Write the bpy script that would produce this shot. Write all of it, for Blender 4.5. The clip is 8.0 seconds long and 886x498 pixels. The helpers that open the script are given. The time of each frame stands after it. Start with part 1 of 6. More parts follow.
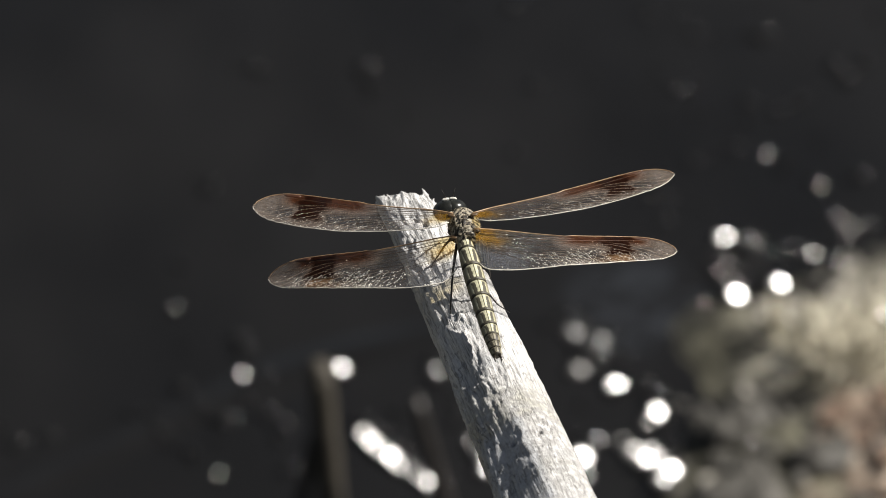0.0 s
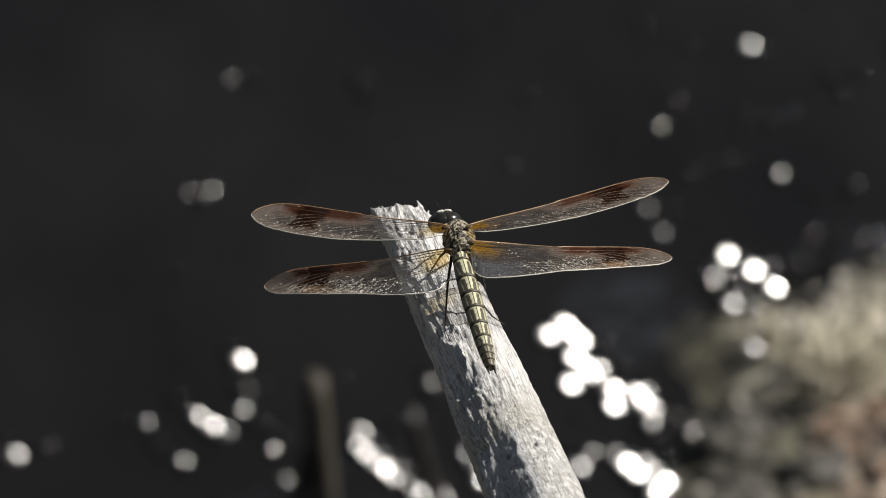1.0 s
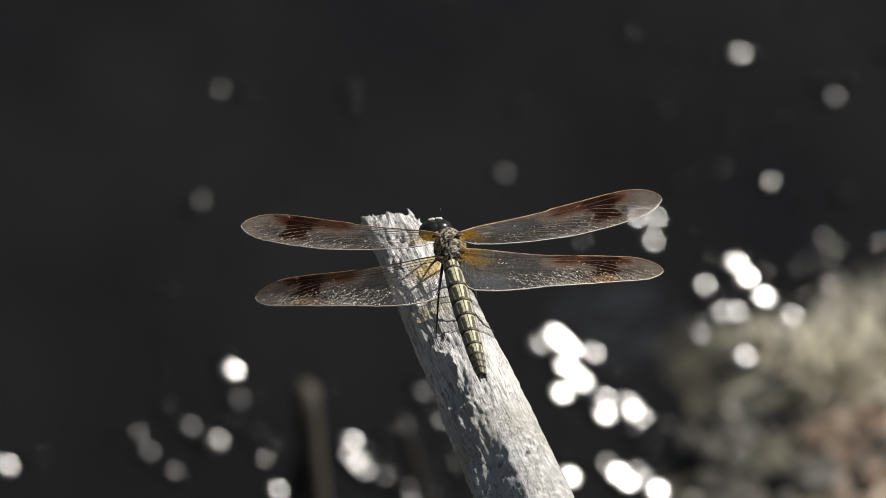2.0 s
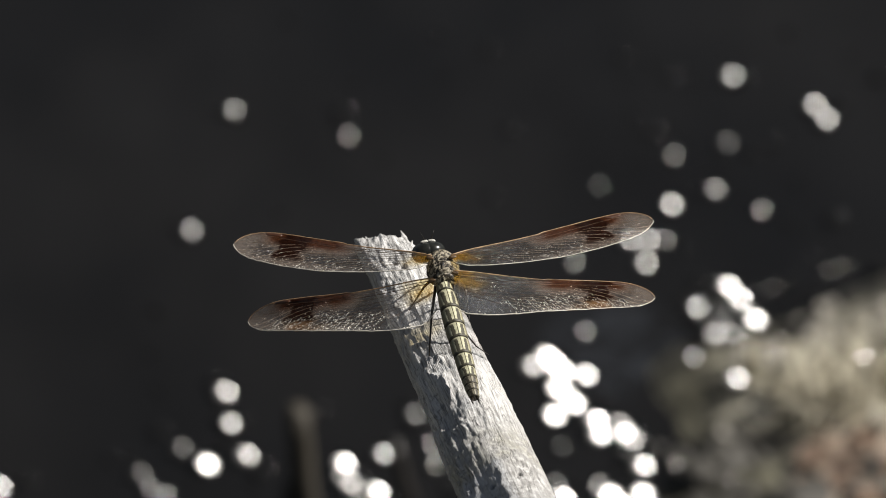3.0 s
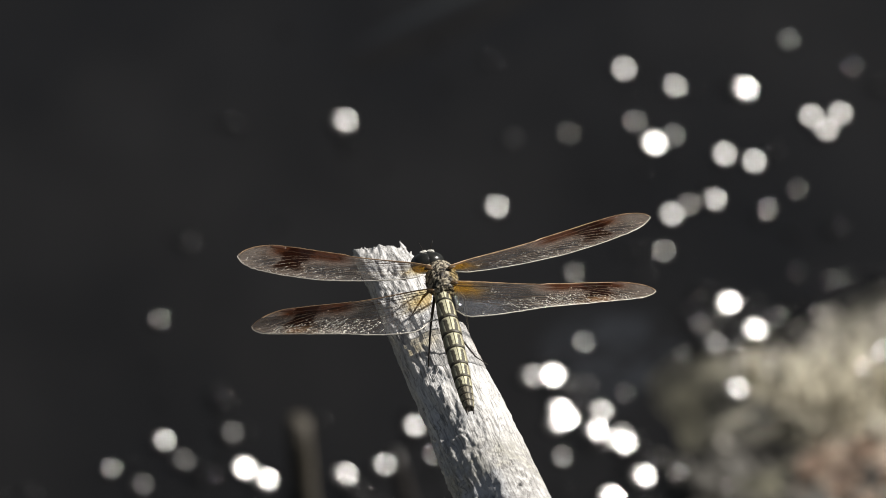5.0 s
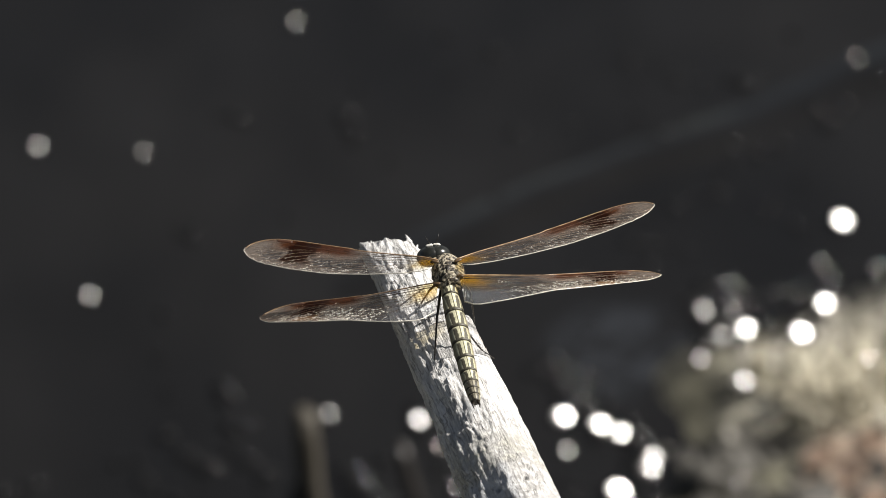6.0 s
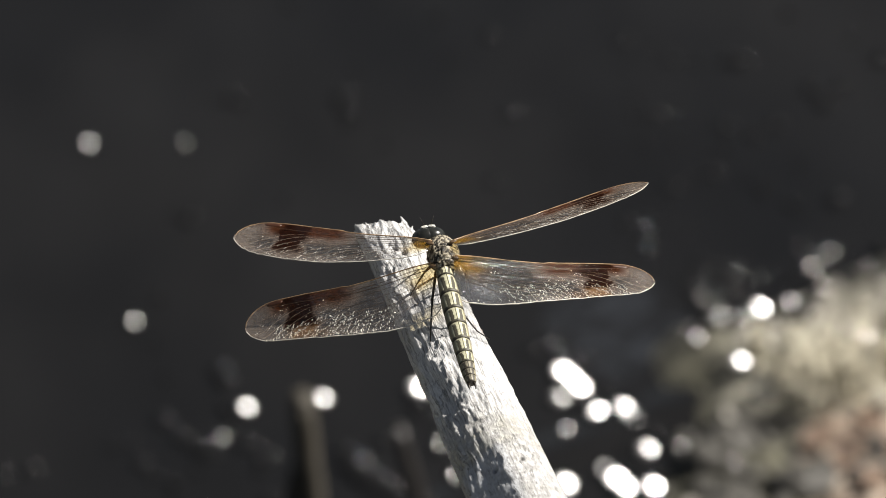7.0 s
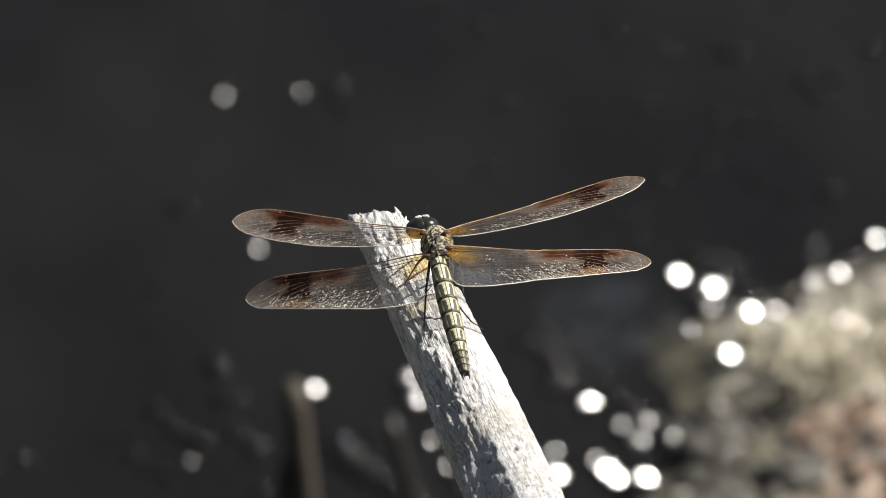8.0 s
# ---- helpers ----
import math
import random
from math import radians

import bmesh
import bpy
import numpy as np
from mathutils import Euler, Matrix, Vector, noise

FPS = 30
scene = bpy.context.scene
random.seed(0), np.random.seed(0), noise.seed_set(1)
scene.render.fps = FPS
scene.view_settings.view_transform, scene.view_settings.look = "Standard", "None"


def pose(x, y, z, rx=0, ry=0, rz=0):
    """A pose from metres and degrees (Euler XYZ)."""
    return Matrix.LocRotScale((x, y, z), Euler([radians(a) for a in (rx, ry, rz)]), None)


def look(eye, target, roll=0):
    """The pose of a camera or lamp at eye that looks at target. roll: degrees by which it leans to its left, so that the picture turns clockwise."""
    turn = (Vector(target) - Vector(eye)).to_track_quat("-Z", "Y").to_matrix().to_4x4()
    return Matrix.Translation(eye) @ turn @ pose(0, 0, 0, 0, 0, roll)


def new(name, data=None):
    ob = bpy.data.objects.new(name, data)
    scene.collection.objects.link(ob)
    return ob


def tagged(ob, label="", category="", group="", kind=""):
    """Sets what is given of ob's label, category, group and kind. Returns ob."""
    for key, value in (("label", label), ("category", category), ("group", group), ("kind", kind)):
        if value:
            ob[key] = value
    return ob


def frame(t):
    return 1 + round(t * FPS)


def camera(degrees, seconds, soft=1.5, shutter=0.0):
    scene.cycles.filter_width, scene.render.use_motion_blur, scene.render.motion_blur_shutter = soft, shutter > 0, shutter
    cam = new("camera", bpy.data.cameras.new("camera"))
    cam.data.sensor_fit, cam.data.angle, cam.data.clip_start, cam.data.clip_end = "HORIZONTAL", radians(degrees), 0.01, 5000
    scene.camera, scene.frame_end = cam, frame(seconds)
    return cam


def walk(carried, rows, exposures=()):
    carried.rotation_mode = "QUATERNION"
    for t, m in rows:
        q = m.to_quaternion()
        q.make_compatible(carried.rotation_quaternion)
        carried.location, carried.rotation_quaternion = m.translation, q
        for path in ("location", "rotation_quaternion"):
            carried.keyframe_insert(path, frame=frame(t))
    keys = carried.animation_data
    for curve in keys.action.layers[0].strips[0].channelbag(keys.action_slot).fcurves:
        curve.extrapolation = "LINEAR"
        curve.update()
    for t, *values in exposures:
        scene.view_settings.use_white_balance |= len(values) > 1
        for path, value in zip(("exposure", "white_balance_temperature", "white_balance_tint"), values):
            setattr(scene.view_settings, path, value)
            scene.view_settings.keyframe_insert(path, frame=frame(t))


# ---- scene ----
cam = camera(8.0, 8.0, soft=0.9)
cam.data.dof.use_dof = True
cam.data.dof.focus_distance = 1.046
cam.data.dof.aperture_fstop = 33.0
walk(cam, (
    (0, pose(0.00000, -0.86011, 1.20226, 55.0000, -0.0000, 0.0000)),
    (0.5, pose(0.00010, -0.86016, 1.20218, 55.0376, -0.0763, 0.0397)),
    (1, pose(-0.00003, -0.86013, 1.20223, 55.1111, -0.0134, -0.0496)),
    (2.5, pose(-0.00044, -0.86046, 1.20175, 55.2838, 0.0970, -0.2613)),
    (3, pose(-0.00051, -0.86038, 1.20187, 55.4078, 0.0060, -0.2722)),
    (3.5, pose(-0.00038, -0.86046, 1.20175, 55.5028, 0.1738, -0.4082)),
    (4, pose(-0.00067, -0.86049, 1.20171, 55.5320, 0.3536, -0.5504)),
    (4.5, pose(-0.00022, -0.86050, 1.20170, 55.5197, 0.1721, -0.3962)),
    (6, pose(-0.00017, -0.86028, 1.20201, 55.4324, 0.2140, -0.3375)),
    (6.5, pose(-0.00020, -0.86053, 1.20166, 55.3401, 0.3469, -0.4375)),
    (7, pose(0.00042, -0.86030, 1.20199, 55.2646, 0.4946, -0.5473)),
    (7.5, pose(-0.00005, -0.86032, 1.20196, 55.2392, 0.4362, -0.5852)),
    (8, pose(-0.00015, -0.86045, 1.20176, 55.1898, 0.4096, -0.5939)),
), exposures=((0, 0.75, 6680, 10), (1, 0.44, 6680, 10), (4.7, 0.55, 6680, 10), (5.8, 0.89, 6680, 10), (8, 0.97, 6680, 10)))

# ---- light ----
SUN_AZ, SUN_EL = radians(80), radians(45)
world = bpy.data.worlds.new("sky")
scene.world = world
world.use_nodes = True
wn, wl = world.node_tree.nodes, world.node_tree.links
sky = wn.new("ShaderNodeTexSky")
sky.sky_type = "NISHITA"
sky.sun_disc = False
sky.sun_elevation, sky.sun_rotation = SUN_EL, SUN_AZ
wn["Background"].inputs["Strength"].default_value = 0.027
haze = wn.new("ShaderNodeHueSaturation")
haze.inputs["Saturation"].default_value = 0.6
wl.new(sky.outputs["Color"], haze.inputs["Color"])
wl.new(haze.outputs["Color"], wn["Background"].inputs["Color"])
sun_data = bpy.data.lights.new("sun", "SUN")
sun_data.energy, sun_data.angle, sun_data.color = 5.0, radians(0.53), (1.0, 0.965, 0.92)
sun = new("sun", sun_data)
sun.matrix_world = look((0.9, 1.1, 2.6), (0.9 - math.sin(SUN_AZ) * math.cos(SUN_EL),
                                          1.1 - math.cos(SUN_AZ) * math.cos(SUN_EL), 2.6 - math.sin(SUN_EL)))


# ---- material tools ----
class Mat:
    """A node material with a few short cuts."""

    def __init__(self, name, rough=0.6, metal=0.0, ior=1.45):
        self.m = bpy.data.materials.new(name)
        self.m.use_nodes = True
        self.n, self.l = self.m.node_tree.nodes, self.m.node_tree.links
        self.p = self.n["Principled BSDF"]
        self.p.inputs["Roughness"].default_value = rough
        self.p.inputs["Metallic"].default_value = metal
        self.p.inputs["IOR"].default_value = ior

    def coord(self, kind="Object", scale=(1, 1, 1), turn=(0, 0, 0)):
        c, m = self.n.new("ShaderNodeTexCoord"), self.n.new("ShaderNodeMapping")
        m.inputs["Scale"].default_value = scale
        m.inputs["Rotation"].default_value = turn
        self.l.new(c.outputs[kind], m.inputs["Vector"])
        return m.outputs["Vector"]

    def noise(self, vec, scale, detail=4, rough=0.55, distort=0.0):
        t = self.n.new("ShaderNodeTexNoise")
        for k, v in (("Scale", scale), ("Detail", detail), ("Roughness", rough), ("Distortion", distort)):
            t.inputs[k].default_value = v
        self.l.new(vec, t.inputs["Vector"])
        return t.outputs["Fac"]

    def cells(self, vec, scale, feature="F1", out="Distance"):
        t = self.n.new("ShaderNodeTexVoronoi")
        t.feature = feature
        t.inputs["Scale"].default_value = scale
        self.l.new(vec, t.inputs["Vector"])
        return t.outputs[out]

    def ramp(self, fac, *stops):
        r = self.n.new("ShaderNodeValToRGB")
        e = r.color_ramp.elements
        while len(e) < len(stops):
            e.new(0.5)
        for el, (at, col) in zip(e, stops):
            el.position, el.color = at, (*col, 1) if len(col) == 3 else col
        self.l.new(fac, r.inputs["Fac"])
        return r.outputs["Color"]

    def mix(self, fac, a, b, blend="MIX"):
        m = self.n.new("ShaderNodeMix")
        m.data_type, m.blend_type = "RGBA", blend
        for sock, v in ((m.inputs[0], fac), (m.inputs[6], a), (m.inputs[7], b)):
            if isinstance(v, bpy.types.NodeSocket):
                self.l.new(v, sock)
            elif isinstance(v, tuple):
                sock.default_value = (*v, 1)
            else:
                sock.default_value = v
        return m.outputs[2]

    def math(self, op, a, b=0.0, c=0.0):
        m = self.n.new("ShaderNodeMath")
        m.operation = op
        for sock, v in zip(m.inputs, (a, b, c)):
            if isinstance(v, bpy.types.NodeSocket):
                self.l.new(v, sock)
            else:
                sock.default_value = v
        return m.outputs[0]

    def step(self, v, lo, hi):
        m = self.n.new("ShaderNodeMapRange")
        m.interpolation_type = "SMOOTHSTEP"
        m.inputs["From Min"].default_value, m.inputs["From Max"].default_value = lo, hi
        self.l.new(v, m.inputs["Value"])
        return m.outputs["Result"]

    def xyz(self, vec):
        s = self.n.new("ShaderNodeSeparateXYZ")
        self.l.new(vec, s.inputs[0])
        return s.outputs[0], s.outputs[1], s.outputs[2]

    def random(self):
        return self.n.new("ShaderNodeObjectInfo").outputs["Random"]

    def color(self, c):
        if isinstance(c, tuple):
            self.p.inputs["Base Color"].default_value = (*c, 1)
        else:
            self.l.new(c, self.p.inputs["Base Color"])
        return self

    def rough(self, v):
        self.l.new(v, self.p.inputs["Roughness"])
        return self

    def bump(self, h, dist, strength=1.0):
        b = self.n.new("ShaderNodeBump")
        b.inputs["Distance"].default_value, b.inputs["Strength"].default_value = dist, strength
        self.l.new(h, b.inputs["Height"])
        self.l.new(b.outputs["Normal"], self.p.inputs["Normal"])
        return b.outputs["Normal"]


def mat_water():
    m = Mat("dark_water", 0.12, ior=1.33)
    v = m.coord("Object", (1, 0.6, 1))
    cloud = m.noise(v, 7.0, 3)
    murk = m.ramp(cloud, (0.3, (0.0046, 0.0046, 0.0047)), (0.62, (0.0098, 0.0095, 0.0093)), (0.8, (0.0160, 0.0130, 0.0110)))
    m.bump(m.noise(m.coord("Object", (1, 0.45, 1), (0, 0, 0.35)), 9.0, 2), 0.012, 0.5)
    # a blue-grey reflection of the sky painted into the water colour off the bank
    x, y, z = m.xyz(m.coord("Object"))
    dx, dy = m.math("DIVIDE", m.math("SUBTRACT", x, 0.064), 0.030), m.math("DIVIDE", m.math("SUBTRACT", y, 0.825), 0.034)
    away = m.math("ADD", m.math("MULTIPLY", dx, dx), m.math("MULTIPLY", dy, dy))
    sky_sheen = m.math("MULTIPLY", m.math("SUBTRACT", 1.0, m.step(away, 0.0, 1.0)), m.step(m.noise(m.coord("Object"), 60, 3), 0.36, 0.62))
    m.color(m.mix(sky_sheen, murk, (0.020, 0.0218, 0.025)))
    return m.m


def mat_ripple():
    m = Mat("ripple_water", 0.122, ior=1.33)
    m.color((0.009, 0.009, 0.0092))
    return m.m


def mat_wood():
    m = Mat("weathered_wood", 0.78)
    v = m.coord("UV")
    along = m.coord("UV", (1, 0.05, 1))
    grain = m.noise(along, 2600, 5, 0.65, 0.25)
    patch = m.noise(v, 120, 4, 0.6)
    fine = m.noise(m.coord("UV", (1, 0.4, 1)), 2400, 3, 0.7)
    base = m.ramp(grain, (0.36, (0.24, 0.234, 0.224)), (0.46, (0.525, 0.52, 0.51)), (0.60, (0.675, 0.669, 0.657)))
    blue = m.mix(m.step(patch, 0.50, 0.62), base, m.mix(0.55, base, (0.38, 0.392, 0.41)))
    ux, uy, uz = m.xyz(v)
    # an olive film of algae round the bare facet
    film = m.math("SUBTRACT", 1.0, m.step(m.math("ABSOLUTE", m.math("SUBTRACT", uy, 0.0585)), 0.002, 0.007))
    film = m.math("MULTIPLY", m.math("MULTIPLY", film, m.step(m.noise(v, 300, 4), 0.36, 0.60)), 0.4)
    moss = m.mix(m.math("MULTIPLY", m.step(m.noise(v, 75, 3), 0.58, 0.70), 0.25), m.mix(film, blue, (0.33, 0.31, 0.19)), (0.40, 0.38, 0.27))
    # lower down the wood is worn grey, its tone also lowered against overexposure
    worn = m.math("MULTIPLY", m.step(m.math("ADD", uy, m.math("MULTIPLY", m.noise(v, 160, 3), 0.012)), 0.048, 0.066), 0.85)
    moss = m.mix(m.math("MULTIPLY", worn, m.step(m.noise(v, 700, 5, 0.7), 0.34, 0.60)), moss, (0.29, 0.284, 0.272))
    # blue-grey bare wood on the facet low on the branch
    bare = m.math("MULTIPLY", m.step(uy, 0.0600, 0.0635), m.math("SUBTRACT", 1.0, m.step(ux, 0.0088, 0.0104)))
    bare = m.math("MULTIPLY", bare, m.math("MULTIPLY_ADD", m.step(m.noise(v, 420, 5), 0.36, 0.62), 0.5, 0.35))
    moss = m.mix(bare, moss, (0.47, 0.485, 0.51))
    # long cracks, specks of old bark, fine pores
    crack = m.math("ABSOLUTE", m.math("SUBTRACT", m.noise(m.coord("UV", (1, 0.16, 1)), 900, 3, 0.6, 0.8), 0.5))
    crack = m.math("SUBTRACT", 1.0, m.step(crack, 0.006, 0.022))
    crack = m.math("MULTIPLY", crack, m.step(m.noise(v, 260, 2), 0.42, 0.56))
    line = m.mix(m.math("MULTIPLY", crack, 0.5), moss, (0.07, 0.064, 0.058))
    dots = m.step(m.cells(m.coord("UV", (1, 0.55, 1)), 620), 0.14, 0.24)
    speck = m.mix(m.math("MULTIPLY", m.math("SUBTRACT", 1.0, dots), m.math("MULTIPLY", m.step(m.noise(v, 210, 2), 0.50, 0.62), 0.5)), line, (0.12, 0.11, 0.10))
    m.color(m.mix(m.math("MULTIPLY", m.step(fine, 0.52, 0.66), 0.34), speck, (0.20, 0.19, 0.18)))
    deep = m.math("SUBTRACT", m.math("ADD", m.math("MULTIPLY", grain, 1.0), m.math("MULTIPLY", fine, 0.7)), m.math("MULTIPLY", crack, 0.5))
    m.bump(deep, 0.00034, 1.0)
    return m.m


def mat_plain(name, col, rough=0.6, var=0.3, scale=400, bump=0.0, ior=1.45, coat=0.0):
    m = Mat(name, rough, ior=ior)
    v = m.coord("Object")
    f = m.noise(v, scale, 4)
    lo = tuple(c * (1 - var) for c in col)
    hi = tuple(min(1, c * (1 + var)) for c in col)
    m.color(m.ramp(f, (0.3, lo), (0.7, hi)))
    m.p.inputs["Coat Weight"].default_value = coat
    if bump:
        m.bump(m.noise(v, scale * 2, 3), bump, 0.8)
    return m.m


def mat_segment(name, lo, hi):
    """Pale cream plates with a thin dark keel, dark side brackets and a dark hind ring."""
    m = Mat(name, 0.5)
    gx, gy, gz = m.xyz(m.coord("Generated"))
    side = m.math("ABSOLUTE", m.math("SUBTRACT", gx, 0.5))
    wob = m.math("MULTIPLY", m.math("SUBTRACT", m.noise(m.coord("Object"), 1100, 4), 0.5), 0.16)
    s2 = m.math("ADD", side, wob)
    keel = m.math("SUBTRACT", 1.0, m.step(side, 0.014, 0.032))
    # the bracket closes in towards the hind end
    centre = m.math("MULTIPLY_ADD", gy, -0.06, 0.262)
    gap = m.math("ABSOLUTE", m.math("SUBTRACT", s2, centre))
    bracket = m.math("MULTIPLY", m.math("SUBTRACT", 1.0, m.step(gap, 0.062, 0.10)), m.step(gy, 0.06, 0.22))
    ring = m.step(m.math("ADD", gy, m.math("MULTIPLY", wob, 0.5)), 0.82, 0.89)
    fore = m.math("MULTIPLY", m.math("SUBTRACT", 1.0, m.step(gy, 0.04, 0.10)), 0.7)
    dark = m.math("MAXIMUM", m.math("MAXIMUM", keel, bracket), m.math("MAXIMUM", ring, fore))
    pale = m.ramp(m.noise(m.coord("Object"), 1500, 4), (0.3, lo), (0.7, hi))
    low = m.mix(m.step(s2, 0.30, 0.42), pale, (0.20, 0.18, 0.115))
    m.color(m.mix(m.math("MULTIPLY", dark, 0.93), low, (0.024, 0.020, 0.014)))
    m.bump(m.noise(m.coord("Object"), 2600, 3), 0.00012, 0.8)
    return m.m


def mat_thorax():
    m = Mat("mottled_thorax", 0.6)
    v = m.coord("Object")
    f = m.noise(v, 900, 5, 0.65)
    m.color(m.ramp(f, (0.42, (0.012, 0.010, 0.008)), (0.50, (0.10, 0.08, 0.055)), (0.58, (0.46, 0.42, 0.33))))
    m.bump(m.noise(v, 1500, 4), 0.00016, 0.8)
    return m.m


def mat_wing(name, length, fore):
    """Clear membrane, dark brown band past the node, red-brown front margin, amber base, pale sheen painted on hind
    edge, tip and rear base.
    """
    m = Mat(name, 0.3)
    u0, w0, _ = m.xyz(m.coord("UV"))
    v = m.coord("Object")
    wob = m.math("MULTIPLY", m.math("SUBTRACT", m.noise(v, 420, 5), 0.5), 0.16)
    u, w = m.math("ADD", u0, wob), m.math("ADD", w0, m.math("MULTIPLY", wob, 1.6))

    def between(val, a, b, c, d):
        return m.math("MULTIPLY", m.step(val, a, b), m.math("SUBTRACT", 1.0, m.step(val, c, d)))

    band = m.math("MULTIPLY", between(u, 0.60, 0.66, 0.765, 0.81), m.math("SUBTRACT", 1.0, m.math("MULTIPLY", m.step(w, 0.68, 1.02), 0.7)))
    front = m.math("MULTIPLY", m.math("SUBTRACT", 1.0, m.step(w, 0.16, 0.60)), between(u0, 0.34, 0.50, 0.82, 0.93))
    thin = m.math("MULTIPLY", m.math("SUBTRACT", 1.0, m.step(w, 0.05, 0.20)), between(u0, 0.28, 0.46, 0.90, 0.99))
    base = m.math("MULTIPLY", m.math("SUBTRACT", 1.0, m.step(u, 0.05, 0.16 if fore else 0.21)),
                  m.math("SUBTRACT", 1.0, m.step(w, 0.26 if not fore else 0.5, 0.62 if not fore else 1.0)))
    cell = m.step(m.cells(v, 2000, "DISTANCE_TO_EDGE"), 0.02, 0.10)
    clear = m.math("MULTIPLY_ADD", m.noise(v, 260, 4), 0.035, 0.004)
    clear = m.math("ADD", clear, m.math("MULTIPLY", m.math("SUBTRACT", 1.0, cell), 0.055))
    # sheen put into tint and density: whitish on hind edge and tip, bluish at base
    streak = m.step(m.noise(m.coord("UV", (30, 3, 1)), 3.0, 4, 0.7), 0.40, 0.66)
    hind_sheen = m.math("MULTIPLY", m.math("MULTIPLY", m.step(w, 0.62, 0.98), m.math("MULTIPLY_ADD", streak, 0.75, 0.15)), 0.46)
    hind_sheen = m.math("MULTIPLY", hind_sheen, m.math("MULTIPLY_ADD", m.step(u0, 0.25, 0.5), 0.75, 0.25))
    tip = m.math("MULTIPLY", m.step(u, 0.80, 0.93), 0.20)
    lobe_sheen = m.math("MULTIPLY", m.math("MULTIPLY", m.math("SUBTRACT", 1.0, m.step(u, 0.16, 0.36)), m.step(w, 0.40, 0.66)), 0.0 if fore else 0.08)
    tint = m.mix(m.step(u0, 0.3, 0.7), (0.58, 0.54, 0.50), (0.59, 0.49, 0.41))
    tint = m.mix(m.step(lobe_sheen, 0.0, 0.12), tint, (0.60, 0.66, 0.76))
    tint = m.mix(m.math("MAXIMUM", front, m.math("MULTIPLY", thin, 0.7)), tint, (0.115, 0.039, 0.015))
    tint = m.mix(base, tint, (0.80, 0.44, 0.05))
    tint = m.mix(band, tint, (0.030, 0.010, 0.005))
    # rust-coloured flush behind the band
    rust = m.math("MULTIPLY", between(u, 0.50, 0.58, 0.74, 0.80), m.math("MULTIPLY", m.step(w, 0.66, 0.92), 0.0 if fore else 0.6))
    tint = m.mix(rust, tint, (0.55, 0.27, 0.07))
    dens = m.math("MAXIMUM", m.math("MAXIMUM", m.math("MAXIMUM", clear, hind_sheen), m.math("MULTIPLY", front, 0.64)),
                  m.math("MAXIMUM", m.math("MULTIPLY", band, 0.90), m.math("MULTIPLY", base, 0.18)))
    dens = m.math("MAXIMUM", m.math("MAXIMUM", dens, m.math("MULTIPLY", thin, 0.4)), m.math("MAXIMUM", tip, lobe_sheen))
    n = m.n
    out = n["Material Output"]
    n.remove(m.p)
    clearing, trans, diff, gloss = (n.new("ShaderNodeBsdf" + k) for k in ("Transparent", "Translucent", "Diffuse", "Glossy"))
    mix1, mix2, mix3 = (n.new("ShaderNodeMixShader") for _ in range(3))
    bump = n.new("ShaderNodeBump")
    bump.inputs["Distance"].default_value, bump.inputs["Strength"].default_value = 0.0003, 1.0
    hill = m.math("ADD", cell, m.math("MULTIPLY", m.noise(v, 1100, 3), 1.4))
    m.l.new(hill, bump.inputs["Height"])
    for s in (trans, diff, gloss):
        m.l.new(bump.outputs["Normal"], s.inputs["Normal"])
    gloss.inputs["Roughness"].default_value = 0.10
    gloss.inputs["Color"].default_value = (0.95, 0.95, 0.97, 1)
    m.l.new(tint, trans.inputs["Color"])
    m.l.new(tint, diff.inputs["Color"])
    mix1.inputs[0].default_value = 0.5
    m.l.new(trans.outputs[0], mix1.inputs[1])
    m.l.new(diff.outputs[0], mix1.inputs[2])
    stain = m.mix(m.math("MULTIPLY", base, 0.9), m.mix(m.math("MULTIPLY", front, 0.6), (1, 1, 1), (0.94, 0.74, 0.58)), (1.0, 0.92, 0.69))
    m.l.new(stain, clearing.inputs["Color"])
    m.l.new(dens, mix2.inputs[0])
    m.l.new(clearing.outputs[0], mix2.inputs[1])
    m.l.new(mix1.outputs[0], mix2.inputs[2])
    shine = m.math("MULTIPLY_ADD", m.math("MAXIMUM", band, m.math("MULTIPLY", front, 0.5)), -0.03, 0.06)
    shine = m.math("MULTIPLY", shine, m.math("MULTIPLY_ADD", m.step(m.noise(v, 170, 3), 0.42, 0.58), 1.2, 0.35))
    m.l.new(shine, mix3.inputs[0])
    m.l.new(mix2.outputs[0], mix3.inputs[1])
    m.l.new(gloss.outputs[0], mix3.inputs[2])
    m.l.new(mix3.outputs[0], out.inputs["Surface"])
    return m.m


